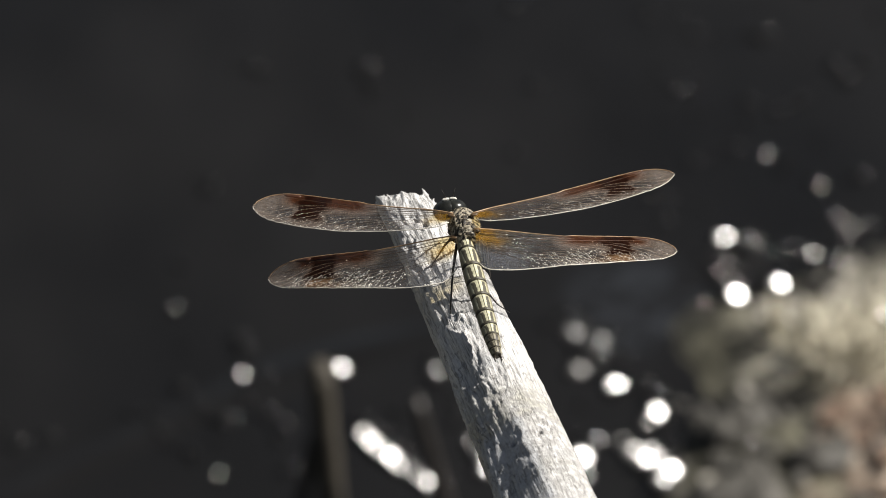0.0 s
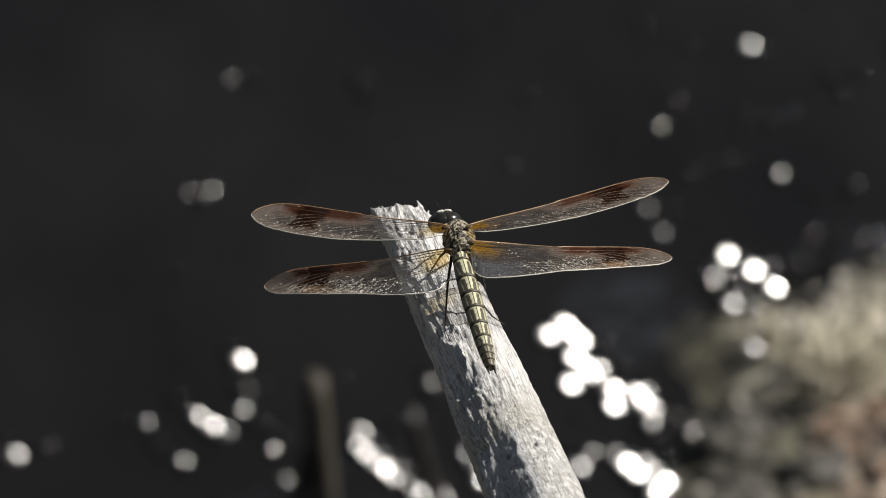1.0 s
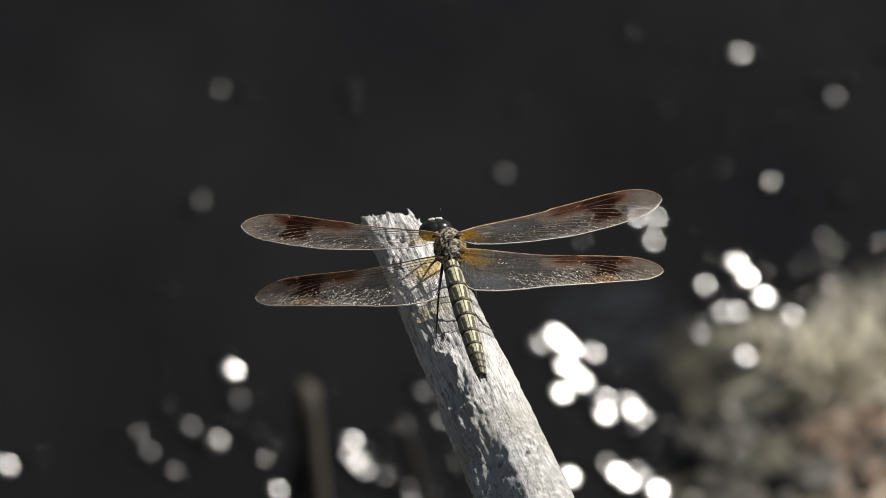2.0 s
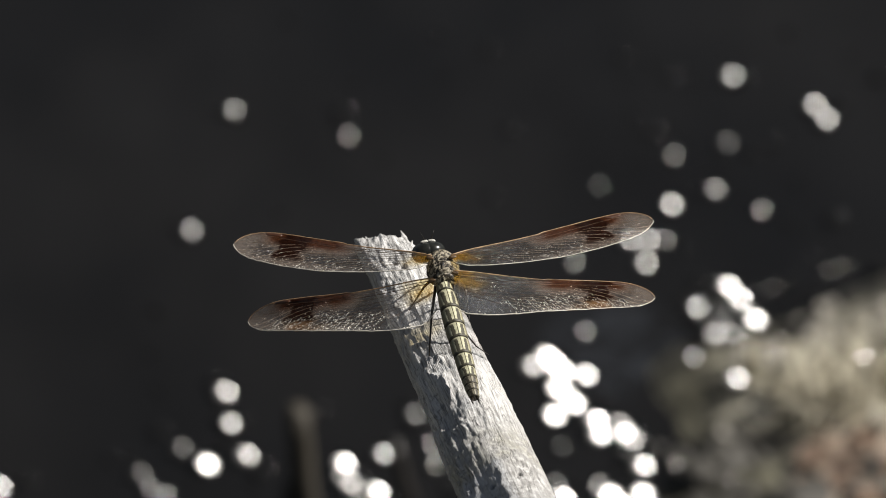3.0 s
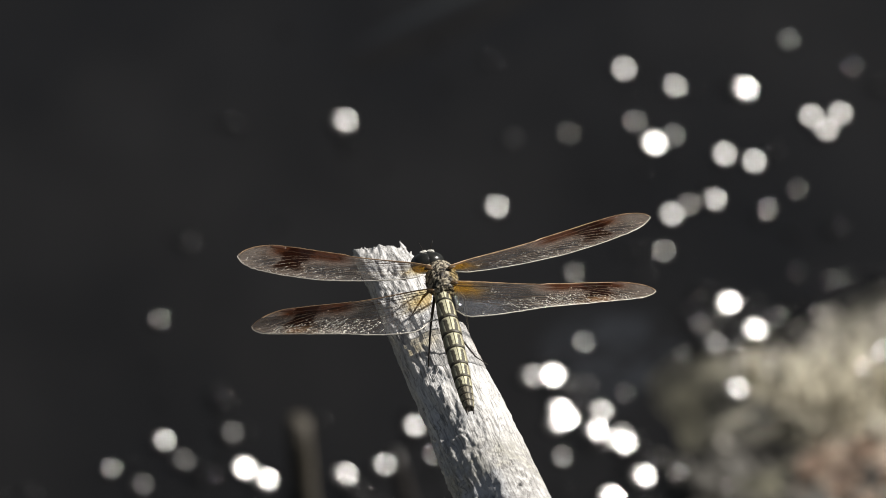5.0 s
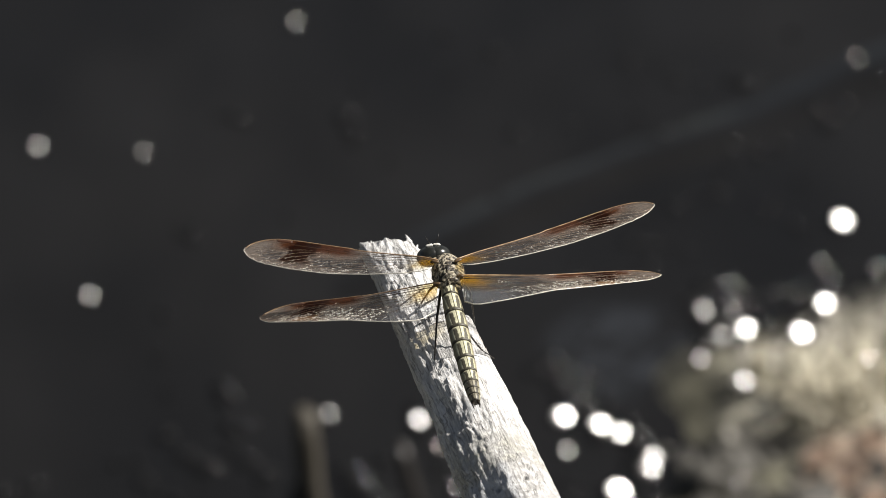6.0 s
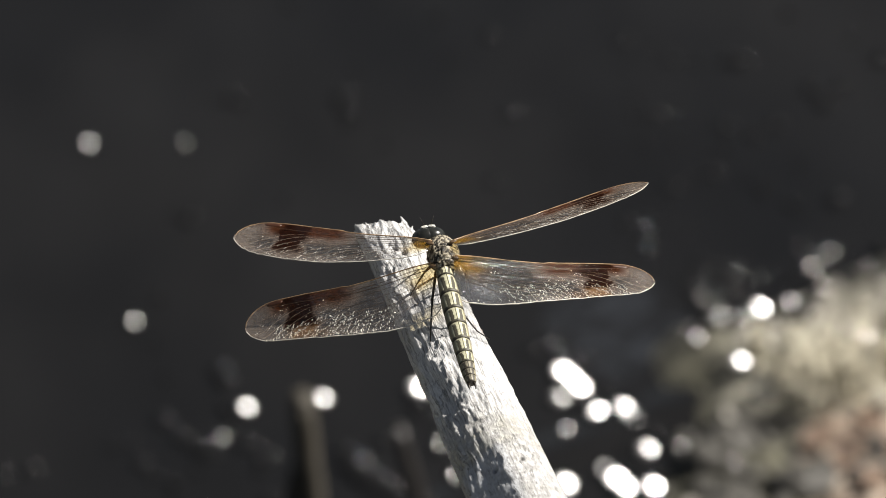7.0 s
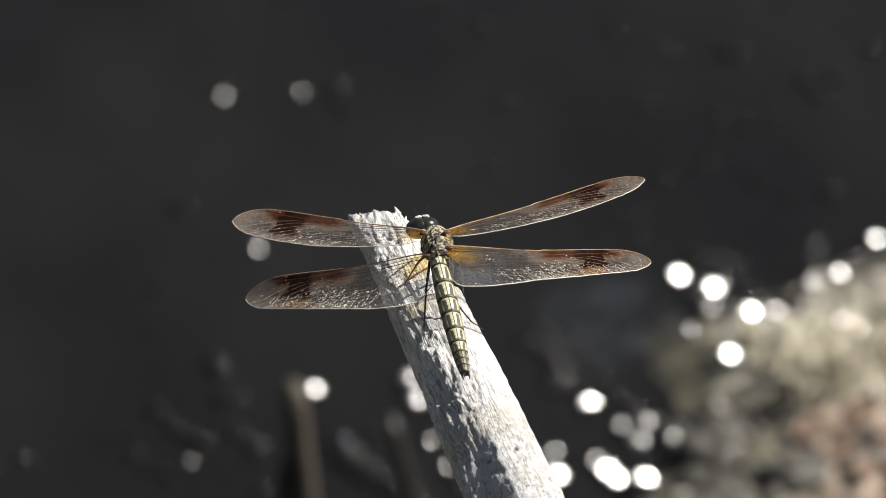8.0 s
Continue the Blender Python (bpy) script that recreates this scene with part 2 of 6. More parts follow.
def mat_ground():
    """Dry beige trampled mud, olive mud along the water, red-brown litter; edges and hollow darkened in the colour."""
    m = Mat("muddy_bank", 0.7)
    v = m.coord("Object")
    a, b = m.noise(v, 75, 5, 0.65), m.noise(v, 210, 4)
    x, y, z = m.xyz(v)
    warp = m.math("MULTIPLY", m.math("SUBTRACT", m.noise(v, 38, 3), 0.5), 0.05)
    px, py = m.math("ADD", x, warp), m.math("SUBTRACT", y, m.math("MULTIPLY", warp, 0.7))
    dry = m.ramp(a, (0.38, (0.20, 0.186, 0.138)), (0.49, (0.45, 0.42, 0.335)), (0.60, (0.60, 0.565, 0.465)))
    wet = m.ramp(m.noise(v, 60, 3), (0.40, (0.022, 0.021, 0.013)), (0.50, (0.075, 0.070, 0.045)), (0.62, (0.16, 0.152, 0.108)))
    litter = m.ramp(a, (0.40, (0.07, 0.046, 0.032)), (0.50, (0.27, 0.205, 0.155)), (0.60, (0.44, 0.37, 0.30)))
    # beige gives way to darker tones by position, at low y and towards -x
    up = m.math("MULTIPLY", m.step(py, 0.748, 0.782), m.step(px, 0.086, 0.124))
    # darkening painted in: the colour fades to the water's tone at the edges
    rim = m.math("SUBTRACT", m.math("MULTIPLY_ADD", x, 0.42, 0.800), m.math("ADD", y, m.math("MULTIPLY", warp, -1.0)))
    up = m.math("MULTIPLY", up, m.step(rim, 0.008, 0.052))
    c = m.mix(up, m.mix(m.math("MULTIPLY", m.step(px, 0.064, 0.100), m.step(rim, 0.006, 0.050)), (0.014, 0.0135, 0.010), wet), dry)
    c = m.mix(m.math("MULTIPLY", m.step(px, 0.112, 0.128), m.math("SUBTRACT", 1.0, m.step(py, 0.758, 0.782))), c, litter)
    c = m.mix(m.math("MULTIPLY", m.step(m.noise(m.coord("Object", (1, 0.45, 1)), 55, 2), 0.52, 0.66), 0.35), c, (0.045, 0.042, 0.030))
    # a near-black tone painted over the hollow
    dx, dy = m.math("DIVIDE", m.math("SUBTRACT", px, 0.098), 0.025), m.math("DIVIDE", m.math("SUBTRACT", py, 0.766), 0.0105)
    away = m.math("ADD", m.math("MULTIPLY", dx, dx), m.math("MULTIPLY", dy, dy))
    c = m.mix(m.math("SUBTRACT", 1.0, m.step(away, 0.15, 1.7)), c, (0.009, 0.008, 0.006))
    # further along the bank wet and dry mud lie in broad patches
    wide = m.mix(m.math("MULTIPLY_ADD", m.step(m.noise(v, 1.1, 8, 0.7), 0.36, 0.66), 0.45, 0.1), wet, dry)
    away = m.math("MAXIMUM", m.math("MAXIMUM", m.step(x, 0.19, 0.40), m.step(y, 0.90, 1.2)), m.math("SUBTRACT", 1.0, m.step(y, 0.45, 0.66)))
    c = m.mix(away, c, wide)
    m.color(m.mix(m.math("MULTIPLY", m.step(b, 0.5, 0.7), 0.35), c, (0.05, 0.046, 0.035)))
    m.bump(b, 0.004, 0.8)
    return m.m


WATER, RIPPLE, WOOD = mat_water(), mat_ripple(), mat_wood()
SEGMENT, THORAX = mat_segment("abdomen_plate", (0.34, 0.33, 0.21), (0.62, 0.60, 0.43)), mat_thorax()
END_PLATE = mat_segment("end_plate", (0.13, 0.118, 0.085), (0.27, 0.245, 0.18))
DARK = mat_plain("dark_chitin", (0.02, 0.016, 0.012), 0.35, 0.4, 900, 0.00005)
EYE = mat_plain("dark_eye", (0.014, 0.0145, 0.012), 0.22, 0.5, 700, coat=0.5)
PALE = mat_plain("pale_face", (0.55, 0.54, 0.49), 0.35, 0.5, 900, 0.0001)
SCLERITE = mat_plain("pale_sclerite", (0.34, 0.30, 0.225), 0.5, 0.6, 1500, 0.0001)
HAIR = mat_plain("pale_hair", (0.34, 0.29, 0.21), 0.6, 0.3, 500)
AMBER = mat_plain("amber_joint", (0.085, 0.052, 0.025), 0.45, 0.3, 900)
VEIN = mat_plain("wing_vein", (0.08, 0.05, 0.032), 0.24, 0.4, 800)
PALE_VEIN = mat_plain("pale_vein", (0.40, 0.33, 0.26), 0.22, 0.4, 700)
COSTA = mat_plain("front_vein", (0.30, 0.195, 0.11), 0.28, 0.4, 500)
STIGMA = mat_plain("wing_stigma", (0.05, 0.02, 0.01), 0.4, 0.3, 900)
SPARKLE = mat_plain("glint_white", (0.76, 0.73, 0.66), 0.16, 0.2, 900)
FRINGE = mat_plain("wing_margin", (0.56, 0.53, 0.47), 0.25, 0.3, 900)
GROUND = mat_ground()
ROCK = mat_plain("grey_stone", (0.062, 0.058, 0.050), 0.65, 0.55, 55, 0.003)
PALE_STONE = mat_plain("pale_pebble", (0.33, 0.31, 0.27), 0.5, 0.4, 300, 0.001)
STRAW = mat_plain("dry_straw", (0.56, 0.52, 0.41), 0.6, 0.35, 40)
LEAF = mat_plain("brown_leaf", (0.28, 0.20, 0.15), 0.55, 0.4, 60, 0.001)
STAKE = mat_plain("old_reed", (0.038, 0.033, 0.025), 0.7, 0.45, 70, 0.002)
TWIG = mat_plain("streak_twig", (0.012, 0.010, 0.009), 0.4, 0.4, 90, 0.001)


# ---- mesh tools ----
def mesh_of(bm, name, material, smooth=True):
    bmesh.ops.recalc_face_normals(bm, faces=bm.faces)
    me = bpy.data.meshes.new(name)
    for f in bm.faces:
        f.smooth = smooth
    bm.to_mesh(me)
    bm.free()
    me.materials.append(material)
    return me


def part(name, bm, material, parent=None, label="", at=None, smooth=True):
    ob = new(name, mesh_of(bm, name, material, smooth))
    ob.parent = parent
    if at is not None:
        ob.matrix_basis = at
    return tagged(ob, label)


def basis(origin, y, z):
    """A pose at origin with its y axis along y and its z axis towards z."""
    y = Vector(y).normalized()
    x = y.cross(Vector(z)).normalized()
    m = Matrix((x, y, x.cross(y))).transposed().to_4x4()
    m.translation = origin
    return m


def tube(bm, points, radii, seg=10, flat=1.0, up=(0, 0, 1)):
    """A closed round tube through points; flat squeezes it along up."""
    pts, rings = [Vector(p) for p in points], []
    for i, p in enumerate(pts):
        d = (pts[min(i + 1, len(pts) - 1)] - pts[max(i - 1, 0)]).normalized()
        side = d.cross(Vector(up))
        if side.length < 1e-6:
            side = d.cross(Vector((1, 0, 0)))
        side.normalize()
        top = side.cross(d)
        r = radii[i] if hasattr(radii, "__len__") else radii
        rings.append([bm.verts.new(p + side * (r * math.cos(a)) + top * (r * flat * math.sin(a)))
                      for a in (2 * math.pi * k / seg for k in range(seg))])
    for a, b in zip(rings, rings[1:]):
        for k in range(seg):
            bm.faces.new((a[k], a[(k + 1) % seg], b[(k + 1) % seg], b[k]))
    for ring in (rings[0], rings[-1]):
        bm.faces.new(ring)
    return rings


def ball(bm, centre, size, seg=20, rough=0.0, freq=1.0):
    made = bmesh.ops.create_uvsphere(bm, u_segments=seg, v_segments=max(6, seg // 2), radius=1)
    for v in made["verts"]:
        k = 1 + rough * noise.noise(Vector(v.co) * freq + Vector(centre) * 700)
        v.co = Vector((v.co.x * size[0] * k, v.co.y * size[1] * k, v.co.z * size[2] * k)) + Vector(centre)
    return made["verts"]


def bead(bm, centre, x, y, z):
    """A tiny eight-sided bead."""
    c = Vector(centre)
    ring = [bm.verts.new(c + Vector(o)) for o in ((x, 0, 0), (0, y, 0), (-x, 0, 0), (0, -y, 0))]
    for tip in (bm.verts.new(c + Vector((0, 0, z))), bm.verts.new(c - Vector((0, 0, z)))):
        for k in range(4):
            bm.faces.new((ring[k], ring[(k + 1) % 4], tip))


def blob(bm, centre, size, freq=2.0, rough=0.3, level=3, seed=0.0):
    made = bmesh.ops.create_icosphere(bm, subdivisions=level, radius=1)
    for v in made["verts"]:
        q = Vector(v.co) * freq + Vector((seed, seed * 1.7, -seed))
        k = 1 + rough * noise.fractal(q, 1.0, 2.0, 3)
        v.co = Vector((v.co.x * size[0] * k, v.co.y * size[1] * k, v.co.z * size[2] * k)) + Vector(centre)


# ---- the pond and its bank ----
bm = bmesh.new()
rim = [-400, -60, -8, -2] + [-0.6 + 0.05 * i for i in range(25)] + [2, 8, 60, 400]
grid = [[bm.verts.new((x, y + 0.86, 0.0014 * noise.noise((x * 9, y * 6, 0)) if abs(x) < 1 and abs(y) < 1 else 0)) for x in rim] for y in rim]
for a, b in zip(grid, grid[1:]):
    for i in range(len(rim) - 1):
        bm.faces.new((a[i], a[i + 1], b[i + 1], b[i]))
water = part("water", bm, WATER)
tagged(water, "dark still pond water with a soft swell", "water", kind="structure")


def bank_height(x, y):
    """The mud rises out of the water towards +x."""
    shore = 0.067 + 0.016 * noise.noise((y * 16, 3.1, 0)) - 0.05 * max(0, 0.775 - y) - 1.6 * max(0, 0.1 - y)
    back = 0.836 + 0.42 * (x - 0.085) + 0.020 * noise.noise((x * 18, 7.7, 0))
    rise = min(x - shore, 0.8 * (back - y))
    pool = 0.005 * math.exp(-((x - 0.100) / 0.017) ** 2 - ((y - 0.766) / 0.009) ** 2)
    near = min(1.0, max(0.0, (0.15 - abs(x - 0.16)) / 0.03)) * min(1.0, max(0.0, (0.29 - abs(y - 0.83)) / 0.05))
    lumps = 0.0045 * noise.fractal((x * 62, y * 50, 0.5), 1.0, 2.0, 4) * near
    return max(-0.03, min(0.009, 0.30 * rise) - pool + 0.02 * max(0, rise - 0.2) + lumps * min(1.0, max(0.4, rise * 14)) - 0.002)


bm = bmesh.new()
xs = [-30, -12, -5, -3, -2, -1.2, -0.8, -0.5, -0.3, -0.15, -0.05] + [0.03 + 0.004 * i for i in range(66)] + [0.32, 0.36, 0.42, 0.55, 0.8, 1.4, 3, 8, 30]
ys = [-30, -12, -5, -2.5, -1.5, -1, -0.6, -0.3, -0.1, 0.1, 0.3, 0.45] + [0.56 + 0.005 * i for i in range(110)] + [1.2, 1.4, 1.8, 2.6, 4, 8, 12]
rows = [[bm.verts.new((x, y, bank_height(x, y))) for x in xs] for y in ys]
for a, b in zip(rows, rows[1:]):
    for i in range(len(xs) - 1):
        bm.faces.new((a[i], a[i + 1], b[i + 1], b[i]))
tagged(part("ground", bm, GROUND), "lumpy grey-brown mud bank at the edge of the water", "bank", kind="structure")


def stone(x, y, size, seed, label):
    bm = bmesh.new()
    blob(bm, (0, 0, 0), size, 1.6, 0.35, 3, seed)
    ob = part("stone", bm, ROCK, at=pose(x, y, bank_height(x, y) + size[2] * 0.2, 0, 0, seed * 70))
    return tagged(ob, label, "stone", "stones on the bank")


rng = random.Random(11)
for _ in range(22):
    x, y, r = rng.uniform(0.080, 0.165), rng.uniform(0.690, 0.760), rng.uniform(0.003, 0.0085)
    stone(x, y, (r * rng.uniform(0.9, 1.4), r, r * rng.uniform(0.5, 0.8)), rng.uniform(1, 30), "small grey-brown stone half sunk in the mud")
for _ in range(16):
    x, y, r = rng.uniform(0.105, 0.170), rng.uniform(0.775, 0.835), rng.uniform(0.0015, 0.004)
    stone(x, y, (r * rng.uniform(0.9, 1.4), r, r * rng.uniform(0.5, 0.8)), rng.uniform(1, 30), "small pale stone among dry straw")


def pebble(x, y, size, seed, material, label):
    bm = bmesh.new()
    blob(bm, (0, 0, 0), size, 1.3, 0.4, 2, seed)
    ob = part("pebble", bm, material, at=pose(x, y, bank_height(x, y) + size[2] * 0.4, 0, 0, seed * 50))
    return tagged(ob, label, "pebble", "pebbles on the bank")


for _ in range(70):
    x, y, r = rng.uniform(0.102, 0.175), rng.uniform(0.778, 0.845), rng.uniform(0.0010, 0.0028)
    pebble(x, y, (r * rng.uniform(0.9, 1.6), r, r * 0.7), rng.uniform(1, 40), PALE_STONE, "small pale pebble on the mud bank")
for _ in range(50):
    x, y, r = rng.uniform(0.072, 0.170), rng.uniform(0.690, 0.775), rng.uniform(0.0012, 0.0034)
    dark = rng.random() < 0.82
    pebble(x, y, (r * rng.uniform(0.9, 1.6), r, r * 0.7), rng.uniform(1, 40), ROCK if dark else PALE_STONE,
           "small grey pebble on wet mud" if dark else "small pale pebble on wet mud")


def straw_tuft(x, y, count, spread, height, seed):
    """Dry blades that lean out from one root."""
    rng = random.Random(seed)
    bm = bmesh.new()
    for _ in range(count):
        a, lean = rng.uniform(0, 2 * math.pi), rng.uniform(0.1, 1.0) ** 1.5
        h, r = height * rng.uniform(0.6, 1.1), spread * lean
        ox, oy = rng.gauss(0, spread * 0.25), rng.gauss(0, spread * 0.25)
        pts = []
        for i in range(5):
            t = i / 4
            pts.append((ox + r * t * t * math.cos(a), oy + r * t * t * math.sin(a), h * (t - 0.35 * lean * t * t)))
        tube(bm, pts, [0.0008, 0.0009, 0.0009, 0.0007, 0.0003], 4, 0.5)
    ob = part("straw_tuft", bm, STRAW, at=pose(x, y, bank_height(x, y) - 0.002))
    return tagged(ob, "tuft of dry beige straw on the mud bank", "grass", "tufts of straw", "stuff")


for x, y, count, spread, height, seed in ((0.124, 0.782, 30, 0.016, 0.020, 1), (0.135, 0.800, 34, 0.018, 0.018, 2), (0.116, 0.790, 12, 0.010, 0.022, 3),
                                          (0.150, 0.792, 30, 0.018, 0.018, 4), (0.131, 0.774, 12, 0.014, 0.018, 5), (0.163, 0.810, 30, 0.018, 0.018, 6),
                                          (0.107, 0.800, 10, 0.010, 0.016, 7), (0.142, 0.780, 28, 0.016, 0.020, 8)):
    straw_tuft(x, y, count, spread, height, seed)


def dead_leaf(x, y, size, turn, seed):
    """A curled fallen leaf."""
    bm = bmesh.new()
    rows = []
    for i in range(9):
        t = i / 8
        w = 0.42 * size * math.sin(math.pi * min(1, t * 0.96 + 0.03)) ** 0.8
        rows.append([bm.verts.new(((t - 0.5) * size, w * (j / 2 - 1), 0.10 * size * abs(j / 2 - 1) ** 2
                                   + 0.12 * size * (t - 0.5) ** 2 + 0.02 * size * noise.noise((t * 4, j, seed)))) for j in range(5)])
    for a, b in zip(rows, rows[1:]):
        for j in range(4):
            bm.faces.new((a[j], a[j + 1], b[j + 1], b[j]))
    bmesh.ops.solidify(bm, geom=list(bm.faces), thickness=0.0005)
    ob = part("dead_leaf", bm, LEAF, at=pose(x, y, bank_height(x, y) + 0.003, 8, -6, turn))
    return tagged(ob, "curled red-brown dead leaf on the mud bank", "leaf", "dead leaves")


for x, y, size, turn, seed in ((0.120, 0.752, 0.022, 20, 1), (0.128, 0.738, 0.020, 80, 2), (0.138, 0.762, 0.022, -40, 3), (0.135, 0.728, 0.022, 130, 4),
                               (0.146, 0.745, 0.024, 65, 5), (0.116, 0.728, 0.017, -15, 6), (0.150, 0.720, 0.022, 160, 7), (0.140, 0.710, 0.020, 35, 8)):
    dead_leaf(x + 0.004, y, size * 0.5, turn, seed)

# old reed stub that stands in the water
bm = bmesh.new()
pts = [(-0.0005 * i + 0.0004 * noise.noise((i * 0.7, 0, 2)), 0, -0.03 + 0.0081 * i) for i in range(13)]
tube(bm, pts, [0.0047 - 0.00008 * i + 0.0003 * noise.noise((i, 5, 1)) for i in range(13)], 12)
for v in bm.verts:
    if v.co.z > 0.058:
        v.co.z += 0.004 * noise.noise(v.co * 500)
tagged(part("reed_stub", bm, STAKE, at=pose(-0.0315, 0.698, 0)), "broken grey-brown reed stub standing in the water", "reed")

# dark twig added to stand in for a dark streak on the water
bm = bmesh.new()
pts = [(-0.0017 * i + 0.0006 * noise.noise((i * 0.6, 1, 0)), 0.002 * i, -0.02 + 0.006 * i) for i in range(12)]
tube(bm, pts, [0.0042 - 0.00018 * i for i in range(12)], 10)
tagged(part("streak_twig", bm, TWIG, at=pose(0.010, 0.69, 0)), "dark twig added for a dark streak on the water", "twig")
# a second dark stem, added for the dark streak beside the stub
bm = bmesh.new()
pts = [(0.0009 * i + 0.0005 * noise.noise((i * 0.7, 4, 0)), 0.001 * i, -0.02 + 0.006 * i) for i in range(11)]
tube(bm, pts, [0.0038 - 0.0002 * i for i in range(11)], 10)
tagged(part("streak_reed", bm, TWIG, at=pose(-0.0490, 0.690, 0)), "dark reed added for the dark streak beside the broken stub", "reed")


# ---- the perch ----
# The branch runs down from its broken end over the pond, then bends into the water out of view.
TIP, FOOT = Vector((-0.00297, 0.02317, 0.58916)), Vector((0.01714, -0.05123, 0.58507))
AXIS = (FOOT - TIP).normalized()
SIDE = AXIS.cross(Vector((0, 0, 1))).normalized()
OVER = SIDE.cross(AXIS)


def soft_step(v, lo, hi):
    t = min(1.0, max(0.0, (v - lo) / (hi - lo)))
    return t * t * (3 - 2 * t)


def break_length(a):
    """How far the wood reaches past the tip round the broken end: a slanting break with long teeth."""
    ca, sa = math.cos(a), math.sin(a)
    turn = (a + math.pi) % (2 * math.pi) - math.pi
    reach = float(np.interp(turn, (-3.15, -1.5, -0.5, 0.0, 0.4, 0.8, 1.2, 1.56, 1.95, 2.3, 3.15),
                            (0.0, 0.0035, 0.0080, 0.0092, 0.0052, 0.0030, 0.0018, 0.0006, -0.0022, -0.0026, 0.0)))
    for at, wide, tall in ((0.30, 0.09, 0.0007), (0.98, 0.09, 0.0008), (1.28, 0.10, 0.0003), (1.62, 0.085, 0.0017)):
        reach += tall * math.exp(-((turn - at) / wide) ** 2)
    return reach + 0.0003 * noise.noise((ca * 9, sa * 9, 3.3)) + 0.00035 * noise.noise((ca * 24, sa * 24, 8.1))


def build_perch():
    bm = bmesh.new()
    uv = bm.loops.layers.uv.new("grain")
    seg, fine = 190, 300
    length = (FOOT - TIP).length
    stations = [length * i / (fine - 1) for i in range(fine)] + [length + 0.01 * i for i in range(1, 34)]
    lengths = [break_length(2 * math.pi * k / seg) for k in range(seg)]
    rings = []
    for d in stations:
        t = d / length
        bend = max(0.0, d - length - 0.04)
        centre = TIP + AXIS * d + Vector((0, 0.3, -2.2)) * bend * bend * 3.0
        radius = 0.0064 - 0.0002 * math.exp(-((t - 0.35) / 0.2) ** 2) + 0.0012 * min(t, 3) ** 1.5
        # one flank lost a slab of wood low on the branch
        slab = soft_step(d, 0.0585, 0.0625) * (1 - soft_step(d, 0.083, 0.090))
        ring = []
        for k in range(seg):
            a = 2 * math.pi * k / seg
            ca, sa = math.cos(a), math.sin(a)
            n = SIDE * ca + OVER * sa
            # lumps, long fibres, peeled layers with ledges, small chips
            h = 0.00040 * noise.noise((ca * 1.2, sa * 1.2, d * 55))
            g = noise.noise((ca * 8, sa * 8, d * 90))
            h += 0.00014 * g - 0.00012 * max(0.0, -g - 0.25)
            for fa, fd, depth, o in ((2.6, 150, 0.00012, 0), (6.0, 300, 0.00007, 5), (14.0, 700, 0.00005, 9)):
                layer = noise.noise((ca * fa + o, sa * fa, d * fd)) * 7
                h += depth * max(-1.0, min(1.0, layer))
            h += 0.00007 * noise.noise((ca * 45, sa * 45, d * 900)) + 0.00006 * noise.noise((ca * 30, sa * 30, d * 2400))
            h *= 0.55 if 1.7 < a < 4.5 else (1.0 - 0.5 * slab) * (1.5 if a < 0.7 else 1.0)
            # the slab: a flat facet with a ragged ledge
            edge = 0.80 + 0.05 * noise.noise((d * 300, 1.7, 0)) + 0.03 * noise.noise((d * 900, 4.2, 0))
            off = a - edge
            if abs(off) < 0.66:
                wide = 0.52 + 0.05 * noise.noise((d * 420, 9.1, 0))
                cut = radius * (1 - math.cos(wide) / math.cos(min(wide, abs(off))))
                h -= slab * (cut + 0.0001 * soft_step(wide - off, 0.0, 0.10) * soft_step(off, -0.5, 0.2))
            # near the broken end the top is split flat
            h += (0.0015 * math.exp(-((a - 0.48) / 0.34) ** 2) - 0.0004 * math.exp(-((a - 1.5) / 0.5) ** 2)) * (1 - soft_step(d, 0.008, 0.034))
            # a shoulder where a strip broke away on the sunny side
            strip = 1 - soft_step(d + 0.0012 * noise.noise((a * 5, 1.3, 0)), 0.0178, 0.0192)
            h -= 0.0014 * strip * soft_step(a, 1.9, 2.5) * (1 - soft_step(a, 3.9, 4.4))
            # a low step where an outer layer peeled off
            peel = soft_step(d, 0.031 + 0.003 * noise.noise((a * 3, 2.0, 0)), 0.0335) * (1 - soft_step(d, 0.0415, 0.044))
            h += 0.00045 * peel * math.exp(-((a - 0.93) / 0.26) ** 4)
            # a healed knot: curved ridges round a small hollow
            kx, kd = (a - 0.80) * 0.0066, d - 0.0520
            ring_d = math.hypot(kx, kd * 0.8)
            open_side = soft_step(0.0012 - kd, -0.0004, 0.0012)
            h += open_side * (0.00045 * math.exp(-((ring_d - 0.0014) / 0.00028) ** 2) + 0.00025 * math.exp(-((ring_d - 0.0022) / 0.00028) ** 2))
            h -= 0.0003 * math.exp(-(ring_d / 0.0009) ** 2)
            for ha, hd, hr in ((1.20, 0.0090, 0.00052), (1.02, 0.0080, 0.00026), (0.92, 0.0068, 0.00022), (1.05, 0.0668, 0.00042), (1.75, 0.0665, 0.0003)):
                h -= 0.0014 * math.exp(-((((a - ha) * 0.0063) ** 2 + (0.8 * (d - hd)) ** 2) / hr ** 2) ** 2)
            # shaggy fibres along the lower flank
            if d > 0.045 and (a > 5.6 or a < 0.2):
                h += 0.00035 * max(0.0, noise.noise((ca * 12, sa * 12, d * 1300)))
            near = max(0.0, 1 - d / 0.030)
            thin = 0.0009 * max(0.0, 1 - d / 0.005) * max(0.0, sa)
            ring.append(bm.verts.new(centre + n * (radius + h - thin) - AXIS * (lengths[k] * near)))
        rings.append(ring)
